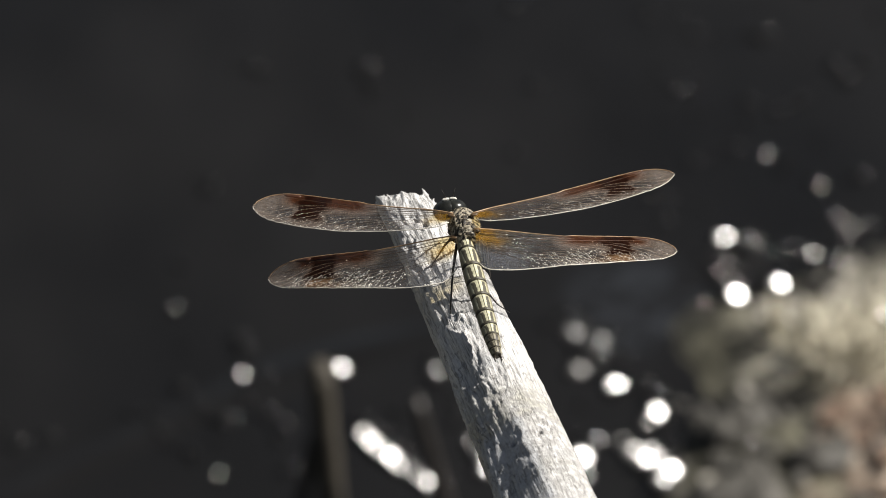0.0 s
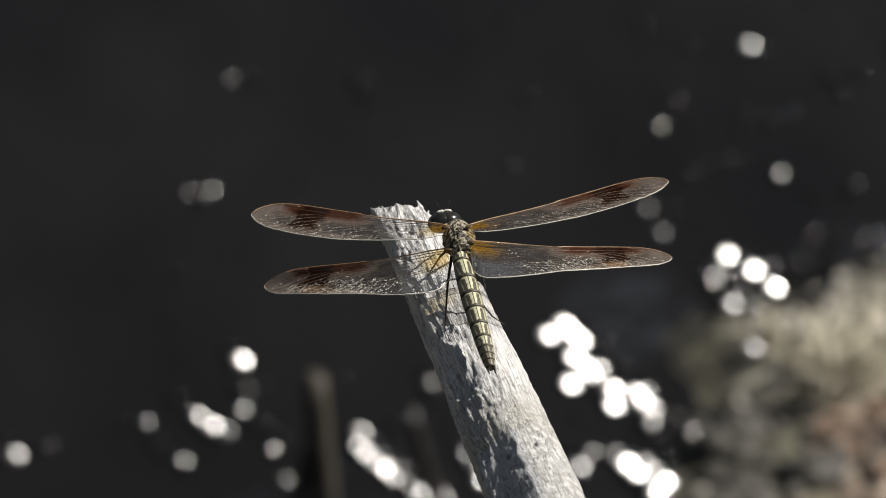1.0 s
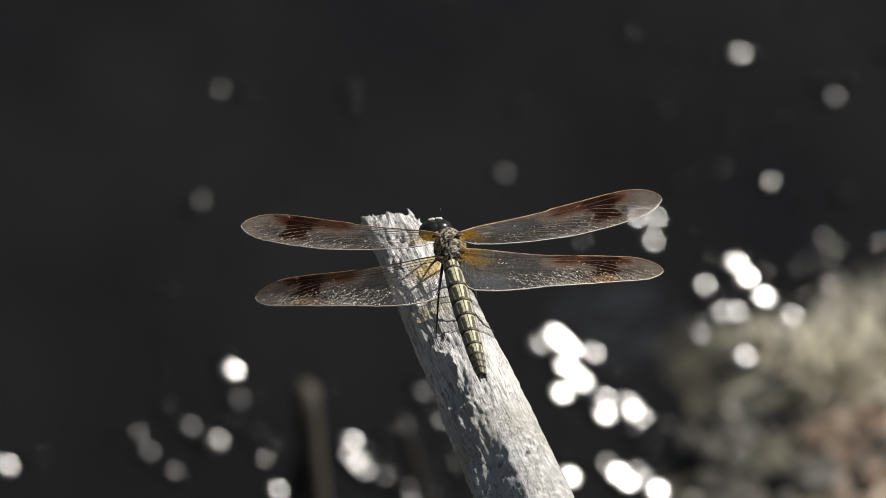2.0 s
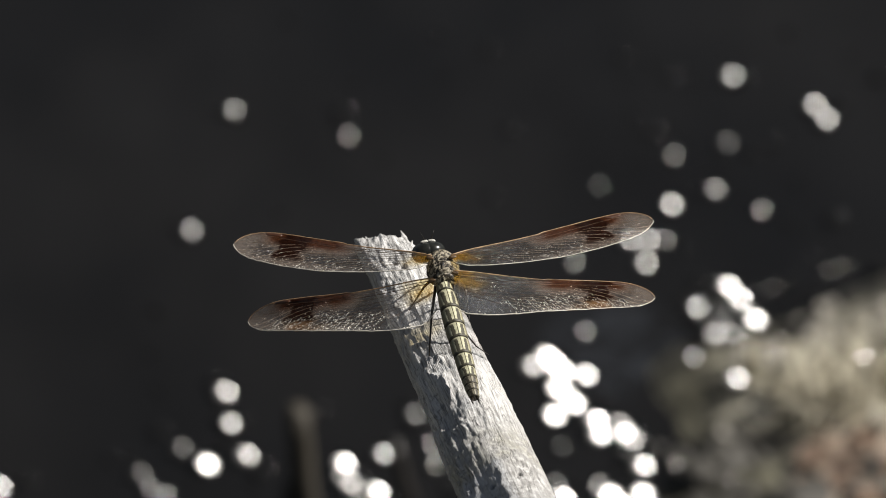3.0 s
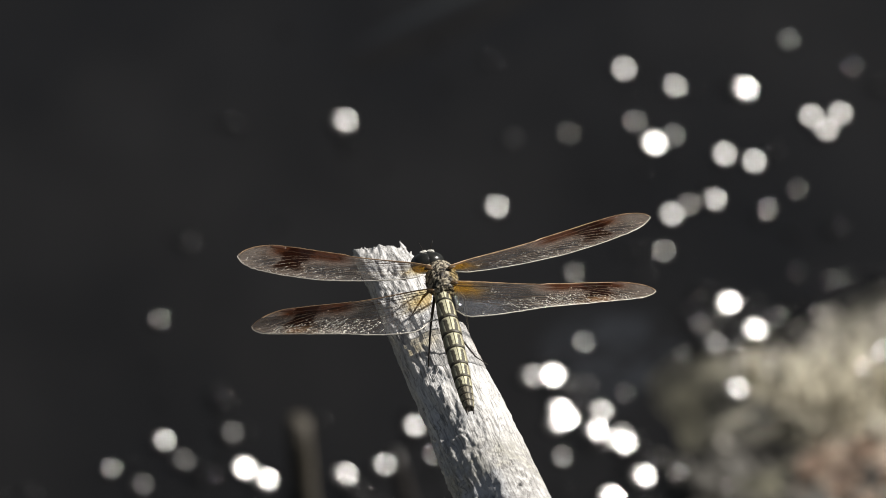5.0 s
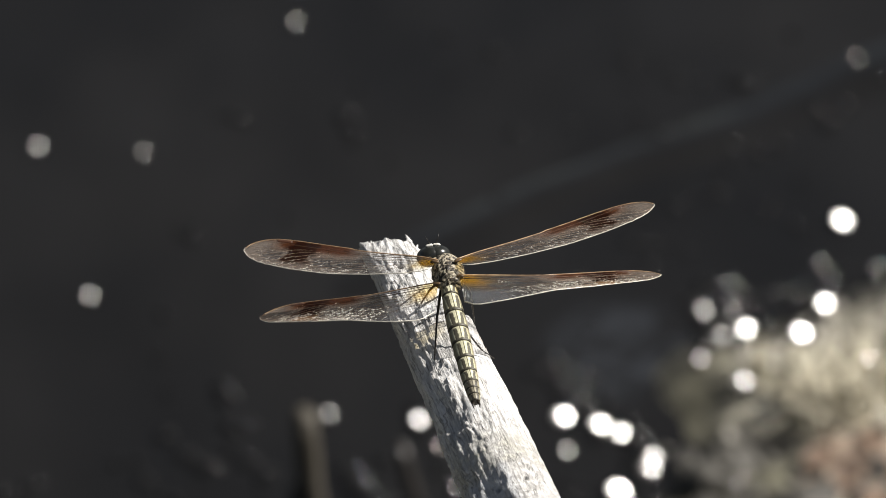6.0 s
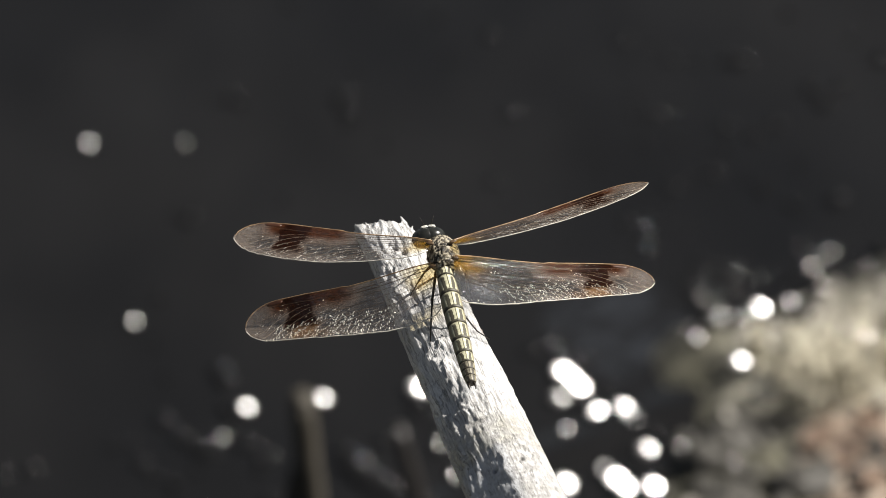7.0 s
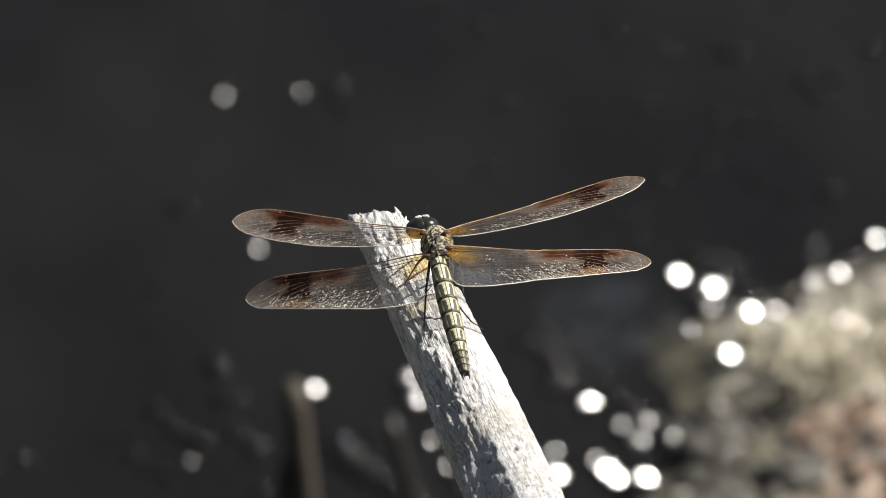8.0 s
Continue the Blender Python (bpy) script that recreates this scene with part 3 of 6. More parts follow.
    for i, (a, b) in enumerate(zip(rings, rings[1:])):
        for k in range(seg):
            f = bm.faces.new((a[k], a[(k + 1) % seg], b[(k + 1) % seg], b[k]))
            arcs = (k, k + 1, k + 1, k)
            ds = (stations[i], stations[i], stations[i + 1], stations[i + 1])
            for loop, kk, d in zip(f.loops, arcs, ds):
                loop[uv].uv = (kk / seg * 0.042, d)
    # hollow end grain
    inner = rings[0]
    for depth, shrink in ((0.0012, 0.82), (0.0020, 0.55), (0.0022, 0.2)):
        mid = sum((v.co for v in rings[0]), Vector()) / seg
        ring = [bm.verts.new(mid + (v.co - mid) * shrink + AXIS * depth) for v in rings[0]]
        for k in range(seg):
            f = bm.faces.new((inner[k], ring[k], ring[(k + 1) % seg], inner[(k + 1) % seg]))
            for loop in f.loops:
                loop[uv].uv = (k / seg * 0.042, depth)
        inner = ring
    bm.faces.new(inner)
    bm.faces.new(rings[-1])
    ob = part("branch", bm, WOOD)
    return tagged(ob, "bleached grey dead branch with a jagged broken end", "branch")


perch = build_perch()
rng = random.Random(21)
for a, long, wide in ((0.08, 0.0016, 0.0004), (0.36, 0.0018, 0.0005), (0.62, 0.0012, 0.0004), (1.00, 0.0016, 0.0005),
                      (1.30, 0.0014, 0.0004), (1.62, 0.0020, 0.0005), (1.74, 0.0014, 0.0004)):
    # loose fibres that stand out of the broken end
    n = SIDE * math.cos(a) + OVER * math.sin(a)
    base = TIP + n * 0.0052 - AXIS * (break_length(a) - 0.0012)
    bend = Vector([rng.gauss(0, 0.00025) for _ in range(3)])
    bm = bmesh.new()
    tube(bm, [base - AXIS * (long * k / 5) + bend * (k / 5) ** 2 for k in range(6)], [wide * (1 - 0.17 * k) for k in range(6)], 6, 0.6)
    part("splinter", bm, WOOD, perch, "thin pale splinter")


# ---- the dragonfly ----
MM = 0.001
fly = new("dragonfly")
fly.matrix_basis = pose(0.00356, 0.00177, 0.60253, 55, 0, 0)
tagged(fly, "brown and cream dragonfly with banded clear wings perched on the branch", "dragonfly")


def mm(*v):
    return Vector(v) * MM


BACK, LIFT = (5.25, -18.4, 17.2), (0.05, 0.69, 0.72)
body = basis(mm(0.0, -2.1, 1.2), BACK, LIFT)
# thorax
bm = bmesh.new()
ball(bm, (0, 0, 0), mm(2.6, 3.5, 2.9), 64, 0.16, 5.0)
thorax = part("thorax", bm, THORAX, fly, "hairy mottled brown thorax", at=basis(mm(-0.1, 0.4, -0.6), BACK, LIFT))
rng = random.Random(14)
for row in range(9):
    y = -2.9 + 0.72 * row
    for x in (0.0, 0.78, 1.5, 2.1):
        for sgn in ((1, -1) if x else (1,)):
            px = sgn * (x + rng.uniform(-0.12, 0.12)) * math.sqrt(max(0.1, 1 - (y / 3.9) ** 2))
            py = y + rng.uniform(-0.15, 0.15) + 0.2 * abs(px)
            pz = 2.9 * math.sqrt(max(0.0, 1 - (px / 2.6) ** 2 - (py / 3.6) ** 2))
            if pz < 0.6:
                continue
            bm = bmesh.new()
            ball(bm, (0, 0, 0), mm(rng.uniform(0.40, 0.72), rng.uniform(0.22, 0.40), 0.22), 16, 0.6, 1.8)
            part("sclerite", bm, SCLERITE if rng.random() < 0.62 else THORAX, thorax,
                 at=Matrix.Translation(mm(px, py, pz) * 0.965) @ pose(0, 0, 0, -14 * py, 20 * px, sgn * rng.uniform(10, 55) if x else 0))
rng = random.Random(4)
bm = bmesh.new()
for _ in range(620):
    a, b = rng.uniform(0, 2 * math.pi), rng.uniform(-0.9, 1.0)
    d = Vector((math.cos(a) * math.cos(b), math.sin(a) * math.cos(b), math.sin(b)))
    p = Vector((d.x * 2.55, d.y * 3.4, d.z * 2.8)) * MM
    tip = p + (d + Vector((rng.gauss(0, 0.3), rng.gauss(0, 0.3), rng.gauss(0, 0.3)))).normalized() * rng.uniform(0.2, 0.5) * MM
    tube(bm, (p, tip), (0.00003, 0.00001), 3)
tagged(part("hair", bm, HAIR, thorax, "short pale hairs"), kind="stuff")

# head: two large eyes that meet on top, pale brow doubles as their painted highlight
head_at = basis(mm(-2.4, 3.2, -4.4), BACK, LIFT)
bm = bmesh.new()
ball(bm, (0, 0, 0), mm(2.2, 1.5, 1.9), 24, 0.08, 3)
head = part("head", bm, DARK, fly, "dark head with a pale brow", at=head_at)
for s in (1, -1):
    bm = bmesh.new()
    ball(bm, (0, 0, 0), mm(2.2, 1.75, 1.85), 32)
    part("eye", bm, EYE, head, "large glossy dark eye", at=Matrix.Translation(mm(s * 0.74, 0.1, 0.35)) @ pose(0, 0, 0, 0, s * 16, s * -8))
for s in (1, -1):
    bm = bmesh.new()
    ball(bm, (0, 0, 0), mm(0.62, 0.24, 0.20), 16, 0.8, 2.5)
    part("brow", bm, PALE, head, "pale brow that doubles as the white highlight on the head", at=Matrix.Translation(mm(s * 0.62, -0.95, 2.0)) @ pose(0, 0, 0, 0, 0, s * 8))
bm = bmesh.new()
ball(bm, (0, 0, 0), mm(0.9, 0.28, 0.3), 14, 0.3, 3)
part("nape", bm, SCLERITE, head, "pale rim behind the eyes", at=Matrix.Translation(mm(0, 1.75, 1.35)))
for s in (1, -1):
    bm = bmesh.new()
    tube(bm, [mm(s * 0.5, -1.1, 1.9), mm(s * 0.9, -1.7, 2.7), mm(s * 1.2, -2.2, 3.2)], [0.00008, 0.00005, 0.00002], 5)
    part("antenna", bm, DARK, head)

# abdomen: a dark core and ten ringed plates
LONG = 25.7
ENDS = (0, 0.074, 0.238, 0.381, 0.505, 0.644, 0.757, 0.842, 0.90, 0.95, 1.0)
WIDE = (1.26, 1.40, 1.64, 1.68, 1.60, 1.50, 1.40, 1.26, 1.12, 0.99, 0.74)
bm = bmesh.new()
tube(bm, [mm(0, e * LONG, 0) for e in ENDS], [w * 0.9 * MM for w in WIDE], 20, 0.95)
abdomen = part("abdomen", bm, DARK, fly, "long ringed cream and black abdomen", at=body)
for i in range(10):
    y0, y1, r0, r1 = ENDS[i] * LONG, ENDS[i + 1] * LONG, WIDE[i], WIDE[i + 1]
    bm = bmesh.new()
    n = 10
    ys = [(y1 - y0) * k / n for k in range(n + 1)]
    rs = [r0 + (r1 - r0) * k / n + 0.05 * math.sin(math.pi * k / n) for k in range(n + 1)]
    rs[0] -= 0.16
    rs[-1] += 0.03
    ys += [ys[-1] + 0.02]
    rs += [rs[-1] - 0.14]
    tube(bm, [mm(0, y, 0) for y in ys], [r * MM for r in rs], 28, 0.95)
    # a low keel along the back
    for v in bm.verts:
        if v.co.z > 0 and abs(v.co.x) < 0.35 * MM:
            v.co.z += 0.10 * MM * (1 - abs(v.co.x) / (0.35 * MM))
    part("segment", bm, SEGMENT if i < 7 else END_PLATE, abdomen, at=Matrix.Translation(mm(0, y0, 0)))
for s in (1, -1):
    bm = bmesh.new()
    tube(bm, [mm(s * 0.35, LONG - 0.1, 0.1), mm(s * 0.55, LONG + 0.7, 0.15), mm(s * 0.5, LONG + 1.4, 0.1)], [0.00022, 0.0002, 0.00006], 8)
    part("clasper", bm, DARK, abdomen)


def leg(name, *joints):
    """Thigh, shin and foot through the joints, in mm."""
    thigh = None
    for label, a, b, r0, r1 in (("thigh", 0, 1, 0.27, 0.21), ("shin", 1, 2, 0.19, 0.12), ("foot", 2, 3, 0.11, 0.06)):
        bm = bmesh.new()
        p, q = mm(*joints[a]), mm(*joints[b])
        tube(bm, [p.lerp(q, k / 4) for k in range(5)], [(r0 + (r1 - r0) * k / 4) * MM for k in range(5)], 8)
        if label == "shin":
            for k in range(6):
                base = p.lerp(q, 0.15 + 0.14 * k)
                tube(bm, [base, base + mm(0.45 * (-1) ** k, -0.25, 0.2)], (0.00004, 0.00001), 3)
        if thigh is None:
            thigh = part(name, bm, DARK, fly, "black spiny leg")
        else:
            part(label, bm, DARK, thigh)


leg("leg", (-1.4, -0.6, -0.8), (-3.2, -2.4, -3.6), (-5.3, -5.6, -7.8), (-5.7, -6.6, -7.4))
leg("leg", (-1.2, -1.8, 0.2), (-1.95, -7.0, 2.6), (-2.35, -13.2, 2.7), (-2.36, -14.6, 2.1))
leg("leg", (1.2, -1.8, 0.2), (2.3, -8.2, 2.6), (5.4, -12.2, 3.6), (7.5, -13.6, 2.2))
leg("leg", (1.8, -0.4, -1.0), (3.6, -2.4, -4.4), (4.2, -6.6, -7.4), (4.4, -8.0, -7.0))
leg("leg", (-1.4, 1.4, -2.6), (-2.0, 1.2, -6.0), (-2.4, -0.4, -10.5), (-2.5, -1.2, -11.3))
leg("leg", (1.4, 1.4, -2.6), (2.6, 0.6, -7.6), (2.7, -3.4, -12.2), (2.7, -4.4, -11.9))

# wings: x along the span, y back towards the hind margin
LEAD = {True: ((0, 0.10, 0.30, 0.50, 0.75, 0.88, 0.965, 1), (0.5, 1.2, 1.8, 2.45, 3.3, 3.4, 3.3, 3.1)),
        False: ((0, 0.10, 0.30, 0.50, 0.70, 0.85, 0.955, 1), (0.4, 0.8, 1.1, 1.5, 2.4, 2.8, 2.7, 2.6))}
TRAIL = {True: ((0, 0.05, 0.15, 0.30, 0.50, 0.70, 0.85, 0.95, 0.99, 1), (-1.7, -3.1, -4.1, -5.0, -5.7, -5.4, -4.6, -3.9, -3.7, -3.6)),
         False: ((0, 0.02, 0.05, 0.10, 0.17, 0.30, 0.45, 0.65, 0.80, 0.92, 0.98, 1), (-4.2, -6.7, -7.9, -8.5, -9.0, -9.0, -8.1, -6.4, -5.2, -4.5, -4.2, -4.1))}


def smooth_at(table, u):
    """A rounded reading of a small table."""
    xs, ys = table
    return float(np.mean([np.interp(min(1, max(0, u + o)), xs, ys) for o in (-0.03, -0.015, 0, 0.015, 0.03)])) if 0.05 < u < 0.95 else float(np.interp(u, xs, ys))


def build_wing(name, fore, side, length, material, label):
    lead, trail = LEAD[fore], TRAIL[fore]
    turn = -side

    def place(u, v, lift=0.0):
        """A point of the wing: u along the span, v from the front margin to the hind margin."""
        a, b = smooth_at(lead, u), smooth_at(trail, u)
        a -= 0.24 * (1 - soft_step(u, 0.455, 0.47)) * soft_step(u, 0.05, 0.40)
        if u > 0.82:
            close, mid = max(0.0, 1 - ((u - 0.82) / 0.18) ** 2.5) ** 0.52, a * 0.5 + b * 0.5
            a, b = mid + (a - mid) * close, mid + (b - mid) * close
        b += (0.16 * noise.noise((u * 46, 2.0 + fore, 0)) + 0.10 * noise.noise((u * 130, 5.0, side))) * soft_step(u, 0.03, 0.12)
        y = -(a + (b - a) * v)
        pleat = 0.16 * math.sin(v * 22) * (1 - v) * min(1, u * 8) * (1 - u) + 0.5 * v * v * (u - 0.5) - 0.35 * math.sin(math.pi * u)
        pleat -= 0.0 if fore else 3.1 * v * max(0.0, 1 - u / 0.45) ** 1.5
        return mm(u * length, y, turn * (pleat + lift))

    nu, nv = 60, 22
    us = [0.5 * (1 - math.cos(math.pi * i / nu)) * 0.5 + 0.5 * i / nu for i in range(nu)] + [0.988, 0.992, 0.9955, 0.998, 0.9995, 1.0]
    nu = len(us) - 1
    bm = bmesh.new()
    layers = []
    for lift in (0.012, -0.012):
        layers.append([[bm.verts.new(place(u, j / nv, lift)) for j in range(nv + 1)] for u in us])
    where = {vert: (u, j / nv) for g in layers for u, row in zip(us, g) for j, vert in enumerate(row)}
    for g in layers:
        for a, b in zip(g, g[1:]):
            for j in range(nv):
                bm.faces.new((a[j], a[j + 1], b[j + 1], b[j]))
    g, h = layers
    for i in range(nu):
        for j in (0, nv):
            bm.faces.new((g[i][j], g[i + 1][j], h[i + 1][j], h[i][j]))
    for j in range(nv):
        for i in (0, nu):
            bm.faces.new((g[i][j], g[i][j + 1], h[i][j + 1], h[i][j]))
    uv = bm.loops.layers.uv.new("membrane")
    for f in bm.faces:
        for loop in f.loops:
            loop[uv].uv = where[loop.vert]
    wing = part(name, bm, material, fly, label)

    def vein(points, r0, r1, mat, label, nm="vein"):
        bm = bmesh.new()
        n = len(points)
        tube(bm, points, [(r0 + (r1 - r0) * k / (n - 1)) * MM for k in range(n)], 6)
        return part(nm, bm, mat, wing, label)

    span = [k / 42 for k in range(42)]
    vein([place(u, 0.0) for u in span + [0.99, 0.996, 1.0]], 0.12, 0.07, COSTA, "amber front vein", "front_vein")
    vein([place(u, 0.985) for u in span + [0.99, 0.996]], 0.08 if fore else 0.10, 0.06, FRINGE, "pale hind margin", "hind_margin")
    vein([place(u, 0.06 + 0.05 * math.sin(math.pi * u)) for u in span[:22]], 0.05, 0.03, VEIN, "")
    vein([place(u, 0.12 + 0.04 * math.sin(math.pi * u)) for u in span[:38]], 0.06, 0.03, VEIN, "")
    for k, (v0, v1, u0, u1, bow) in enumerate(((0.20, 0.42, 0.06, 0.97, 0.02), (0.28, 0.62, 0.05, 0.93, 0.06), (0.33, 0.80, 0.05, 0.84, 0.10),
                                               (0.40, 0.94, 0.04, 0.70, 0.10), (0.46, 0.95, 0.04, 0.50, 0.05), (0.55, 0.95, 0.04, 0.30, 0.02))):
        pts = []
        for i in range(25):
            t = i / 24
            pts.append(place(u0 + (u1 - u0) * t, v0 + (v1 - v0) * t * t + bow * math.sin(math.pi * t)))
        vein(pts, 0.026, 0.018, VEIN, "")
    # pale veins that sweep in long arcs past the node to the tip and the hind margin
    for k in range(11):
        v0, ua = 0.24 + 0.045 * k, 0.66 - 0.050 * k
        ub = 0.975 - 0.052 * k
        pts = []
        for i in range(19):
            t = i / 18
            pts.append(place(ua + (ub - ua) * t, v0 + (0.96 - v0) * t ** 1.7, 0.015))
        vein(pts, 0.009, 0.018 if fore else 0.020, PALE_VEIN, "")
    # fine veins that bend back to the hind margin
    rng = random.Random(3 if fore else 4)
    for k in range(22):
        u0 = 0.08 + 0.038 * k + rng.uniform(-0.008, 0.008)
        v0 = rng.uniform(0.5, 0.72)
        pts = []
        for i in range(9):
            t = i / 8
            pts.append(place(min(0.985, u0 + 0.075 * t ** 0.6 * (1.2 - u0)), v0 + (0.975 - v0) * t, 0.02))
        vein(pts, rng.uniform(0.009, 0.014), 0.010, VEIN, "")
    # pale beads that stand in for rim highlights along the hind margin
    bm = bmesh.new()
    for k in range(70):
        u = 0.05 + 0.0133 * k + rng.uniform(-0.004, 0.004)
        w = (0.25 + 1.1 * rng.random() ** 2.2) * (0.9 if fore else 1.2) * MM
        bead(bm, place(min(0.975, u), rng.uniform(0.92, 0.985), 0.02), 0.10 * w, 0.19 * w, 0.07 * w)
    tagged(part("margin_glints", bm, FRINGE, wing, "pale beads standing in for highlights on the hind margin"), kind="stuff")
    # white beads and dashes that stand in for sun glints, in broken rows
    bm = bmesh.new()
    for k in range(30):
        # broken glints along the fan of veins that curve back to the hind margin
        ua, va = 0.07 + 0.029 * k + rng.uniform(-0.01, 0.01), rng.uniform(0.32, 0.6)
        ub = min(0.97, ua + (0.16 - 0.10 * ua) * rng.uniform(0.8, 1.3))
        t = rng.uniform(0.0, 0.3)
        while t < 0.95:
            t2 = min(1.0, t + rng.uniform(0.03, 0.12))
            if rng.random() < 0.55:
                pts = [place(ua + (ub - ua) * q ** 0.8, va + (0.97 - va) * q, 0.03) for q in (t, (t + t2) / 2, t2)]
                r = (0.014 + (0.030 if fore else 0.062) * rng.random() ** 2.4) * MM
                tube(bm, pts, (0.5 * r, r, 0.4 * r), 4)
            t = t2 + rng.uniform(0.02, 0.14)
    # close parallel rows of bright dashes in the hind half of the broad wings
    for k in range(8 if fore else 42):
        ua, va = 0.20 + 0.64 * (k + rng.random()) / (8 if fore else 42), rng.uniform(0.52, 0.76)
        lean = 0.055 * (1 - 0.5 * ua)
        q = 0.0
        while q < 1.0:
            if rng.random() < 0.5:
                r = (0.03 + 0.055 * rng.random() ** 1.6) * (0.7 if fore else 1.0) * MM
                pts = [place(ua + lean * e, va + (0.965 - va) * e, 0.03) for e in (q, min(1.0, q + 0.045), min(1.0, q + 0.09))]
                tube(bm, pts, (0.5 * r, r, 0.5 * r), 5)
            q += rng.uniform(0.11, 0.19)
    for _ in range(6 if fore else 14):
        # a slanting patch of scattered white beads, painted sparkle
        u0, v0, ru, rv = rng.uniform(0.16, 0.84), 0.86 - 0.6 * rng.random(), rng.uniform(0.03, 0.08), rng.uniform(0.06, 0.14)
        slope = rng.uniform(0.6, 2.2)
        for _ in range(rng.randint(8, 24)):
            p, q = rng.gauss(0, 0.5), rng.gauss(0, 0.5)
            u, v = u0 + ru * p, v0 + rv * q + slope * ru * p
            if 0.05 < u < 0.96 and 0.06 < v < 0.96:
                w = (0.18 + 0.62 * rng.random() ** 2.5) * (0.9 if fore else 1.15) * MM
                bead(bm, place(u, v, 0.03), rng.uniform(0.10, 0.22) * w, rng.uniform(0.07, 0.16) * w, 0.06 * w)
    tagged(part("glint_beads", bm, SPARKLE, wing, "tiny white beads painted in as sun glints on the wing"), kind="stuff")
    # dark cell near the tip of the front margin
    bm = bmesh.new()
    tube(bm, [place(0.795 + 0.012 * k, 0.055) for k in range(8)], [0.10 * MM, 0.36 * MM, 0.40 * MM, 0.40 * MM, 0.40 * MM, 0.38 * MM, 0.34 * MM, 0.10 * MM], 8, 0.25)
    part("stigma", bm, STIGMA, wing, "dark front cell")
    # fine cross veins
    rng = random.Random(7 if fore else 8)
    bm = bmesh.new()
    nrow = 15
    for row in range(nrow):
        count = 26 + row * 3
        va, vb = row / nrow, (row + 1) / nrow
        for k in range(count):
            u = (k + rng.uniform(0.25, 0.75)) / count
            if 0.04 < u < 0.985:
                p, q = place(u, va), place(min(0.995, u + rng.uniform(-0.008, 0.012)), vb)
                tube(bm, (p, q), 0.008 * MM, 3)
        for k in range(34):
            if row:
                tube(bm, (place(0.03 + k * 0.028, va), place(0.03 + (k + 1) * 0.028, va)), 0.009 * MM, 3)
    tagged(part("vein_net", bm, VEIN, wing, "fine net of brown veins"), kind="stuff")
    bm = bmesh.new()
    ball(bm, mm(0.1, 0.2, 0), mm(0.7, 0.36, 0.28), 12, 0.4, 2)
    part("wing_joint", bm, AMBER, wing, "amber wing joint")
    return wing


FORE_LONG, HIND_LONG = 36.0, 34.5
FORE_MEMBRANE, HIND_MEMBRANE = mat_wing("fore_membrane", FORE_LONG * MM, True), mat_wing("hind_membrane", HIND_LONG * MM, False)
fore_right = build_wing("wing", True, 1, FORE_LONG, FORE_MEMBRANE, "narrow clear front wing with a brown band")
fore_left = build_wing("wing", True, -1, FORE_LONG, FORE_MEMBRANE, "narrow clear front wing with a brown band")
hind_right = build_wing("wing", False, 1, HIND_LONG, HIND_MEMBRANE, "broad clear hind wing with a brown band and amber base")
hind_left = build_wing("wing", False, -1, HIND_LONG, HIND_MEMBRANE, "broad clear hind wing with a brown band and amber base")


def wing_pose(root, span, pitch):
    """Root and span in mm in the dragonfly's space, fitted to the camera's view; pitch turns the hind margin down from
    the line of sight.
    """
    x = Vector(span).normalized()
    off = Vector((0, 0, 1))
    off = (off - x * off.dot(x)).normalized()
    down = off.cross(x) if x.x < 0 else x.cross(off)
    if down.y > 0:
        down = -down
    y = off * math.cos(radians(pitch)) + down * math.sin(radians(pitch))
    m = Matrix((x, y, x.cross(y))).transposed().to_4x4()
    m.translation = mm(*root)
    return m



# ---- moving water ----
def ripple_mesh(name, bend):
    """A low smooth crest, a lens of water with the given radius of curvature."""
    half = min(0.0026, 0.1 * bend)
    bm = bmesh.new()
    rings = []
    for i in range(1, 7):
        r = half * i / 6
        rings.append([bm.verts.new((1.25 * r * math.cos(a), r * math.sin(a), -r * r / (2 * bend)))
                      for a in (2 * math.pi * k / 20 for k in range(20))])
    top = bm.verts.new((0, 0, 0))
    for k in range(20):
        bm.faces.new((top, rings[0][k], rings[0][(k + 1) % 20]))
    for a, b in zip(rings, rings[1:]):
        for k in range(20):
            bm.faces.new((a[k], b[k], b[(k + 1) % 20], a[(k + 1) % 20]))
    low = [bm.verts.new((v.co.x * 1.02, v.co.y * 1.02, -0.0016)) for v in rings[-1]]
    for k in range(20):
        bm.faces.new((rings[-1][k], low[k], low[(k + 1) % 20], rings[-1][(k + 1) % 20]))
    bm.faces.new(low)
    return mesh_of(bm, name, RIPPLE)


RIPPLES = {"bright": ripple_mesh("ripple", 0.056), "clear": ripple_mesh("ripple", 0.040), "soft": ripple_mesh("ripple", 0.022),
           "faint": ripple_mesh("ripple", 0.0115), "dim": ripple_mesh("ripple", 0.0065), "veil": ripple_mesh("ripple", 0.0042)}


def ripple(kind, ashore=False):
    if ashore:
        # ashore the same tilted lens is added only for glints over the bank
        return tagged(new("puddle", RIPPLES[kind]), "tiny glossy water lens added on the mud bank as a glint", "puddle", "puddles on the bank")
    return tagged(new("ripple", RIPPLES[kind]), "small glossy ripple crest on the dark pond water", "ripple", "ripples on the pond")


SUNWARD = Vector((math.sin(SUN_AZ) * math.cos(SUN_EL), math.cos(SUN_AZ) * math.cos(SUN_EL), math.sin(SUN_EL)))


def glint_tilt(x, y):
    """The lean, about x and y, at which a crest mirrors the sun into the camera."""
    n = ((Vector((0, -0.86, 1.202)) - Vector((x, y, 0))).normalized() + SUNWARD).normalized()
    return math.degrees(math.asin(-n.y)), math.degrees(math.atan2(n.x, n.z))


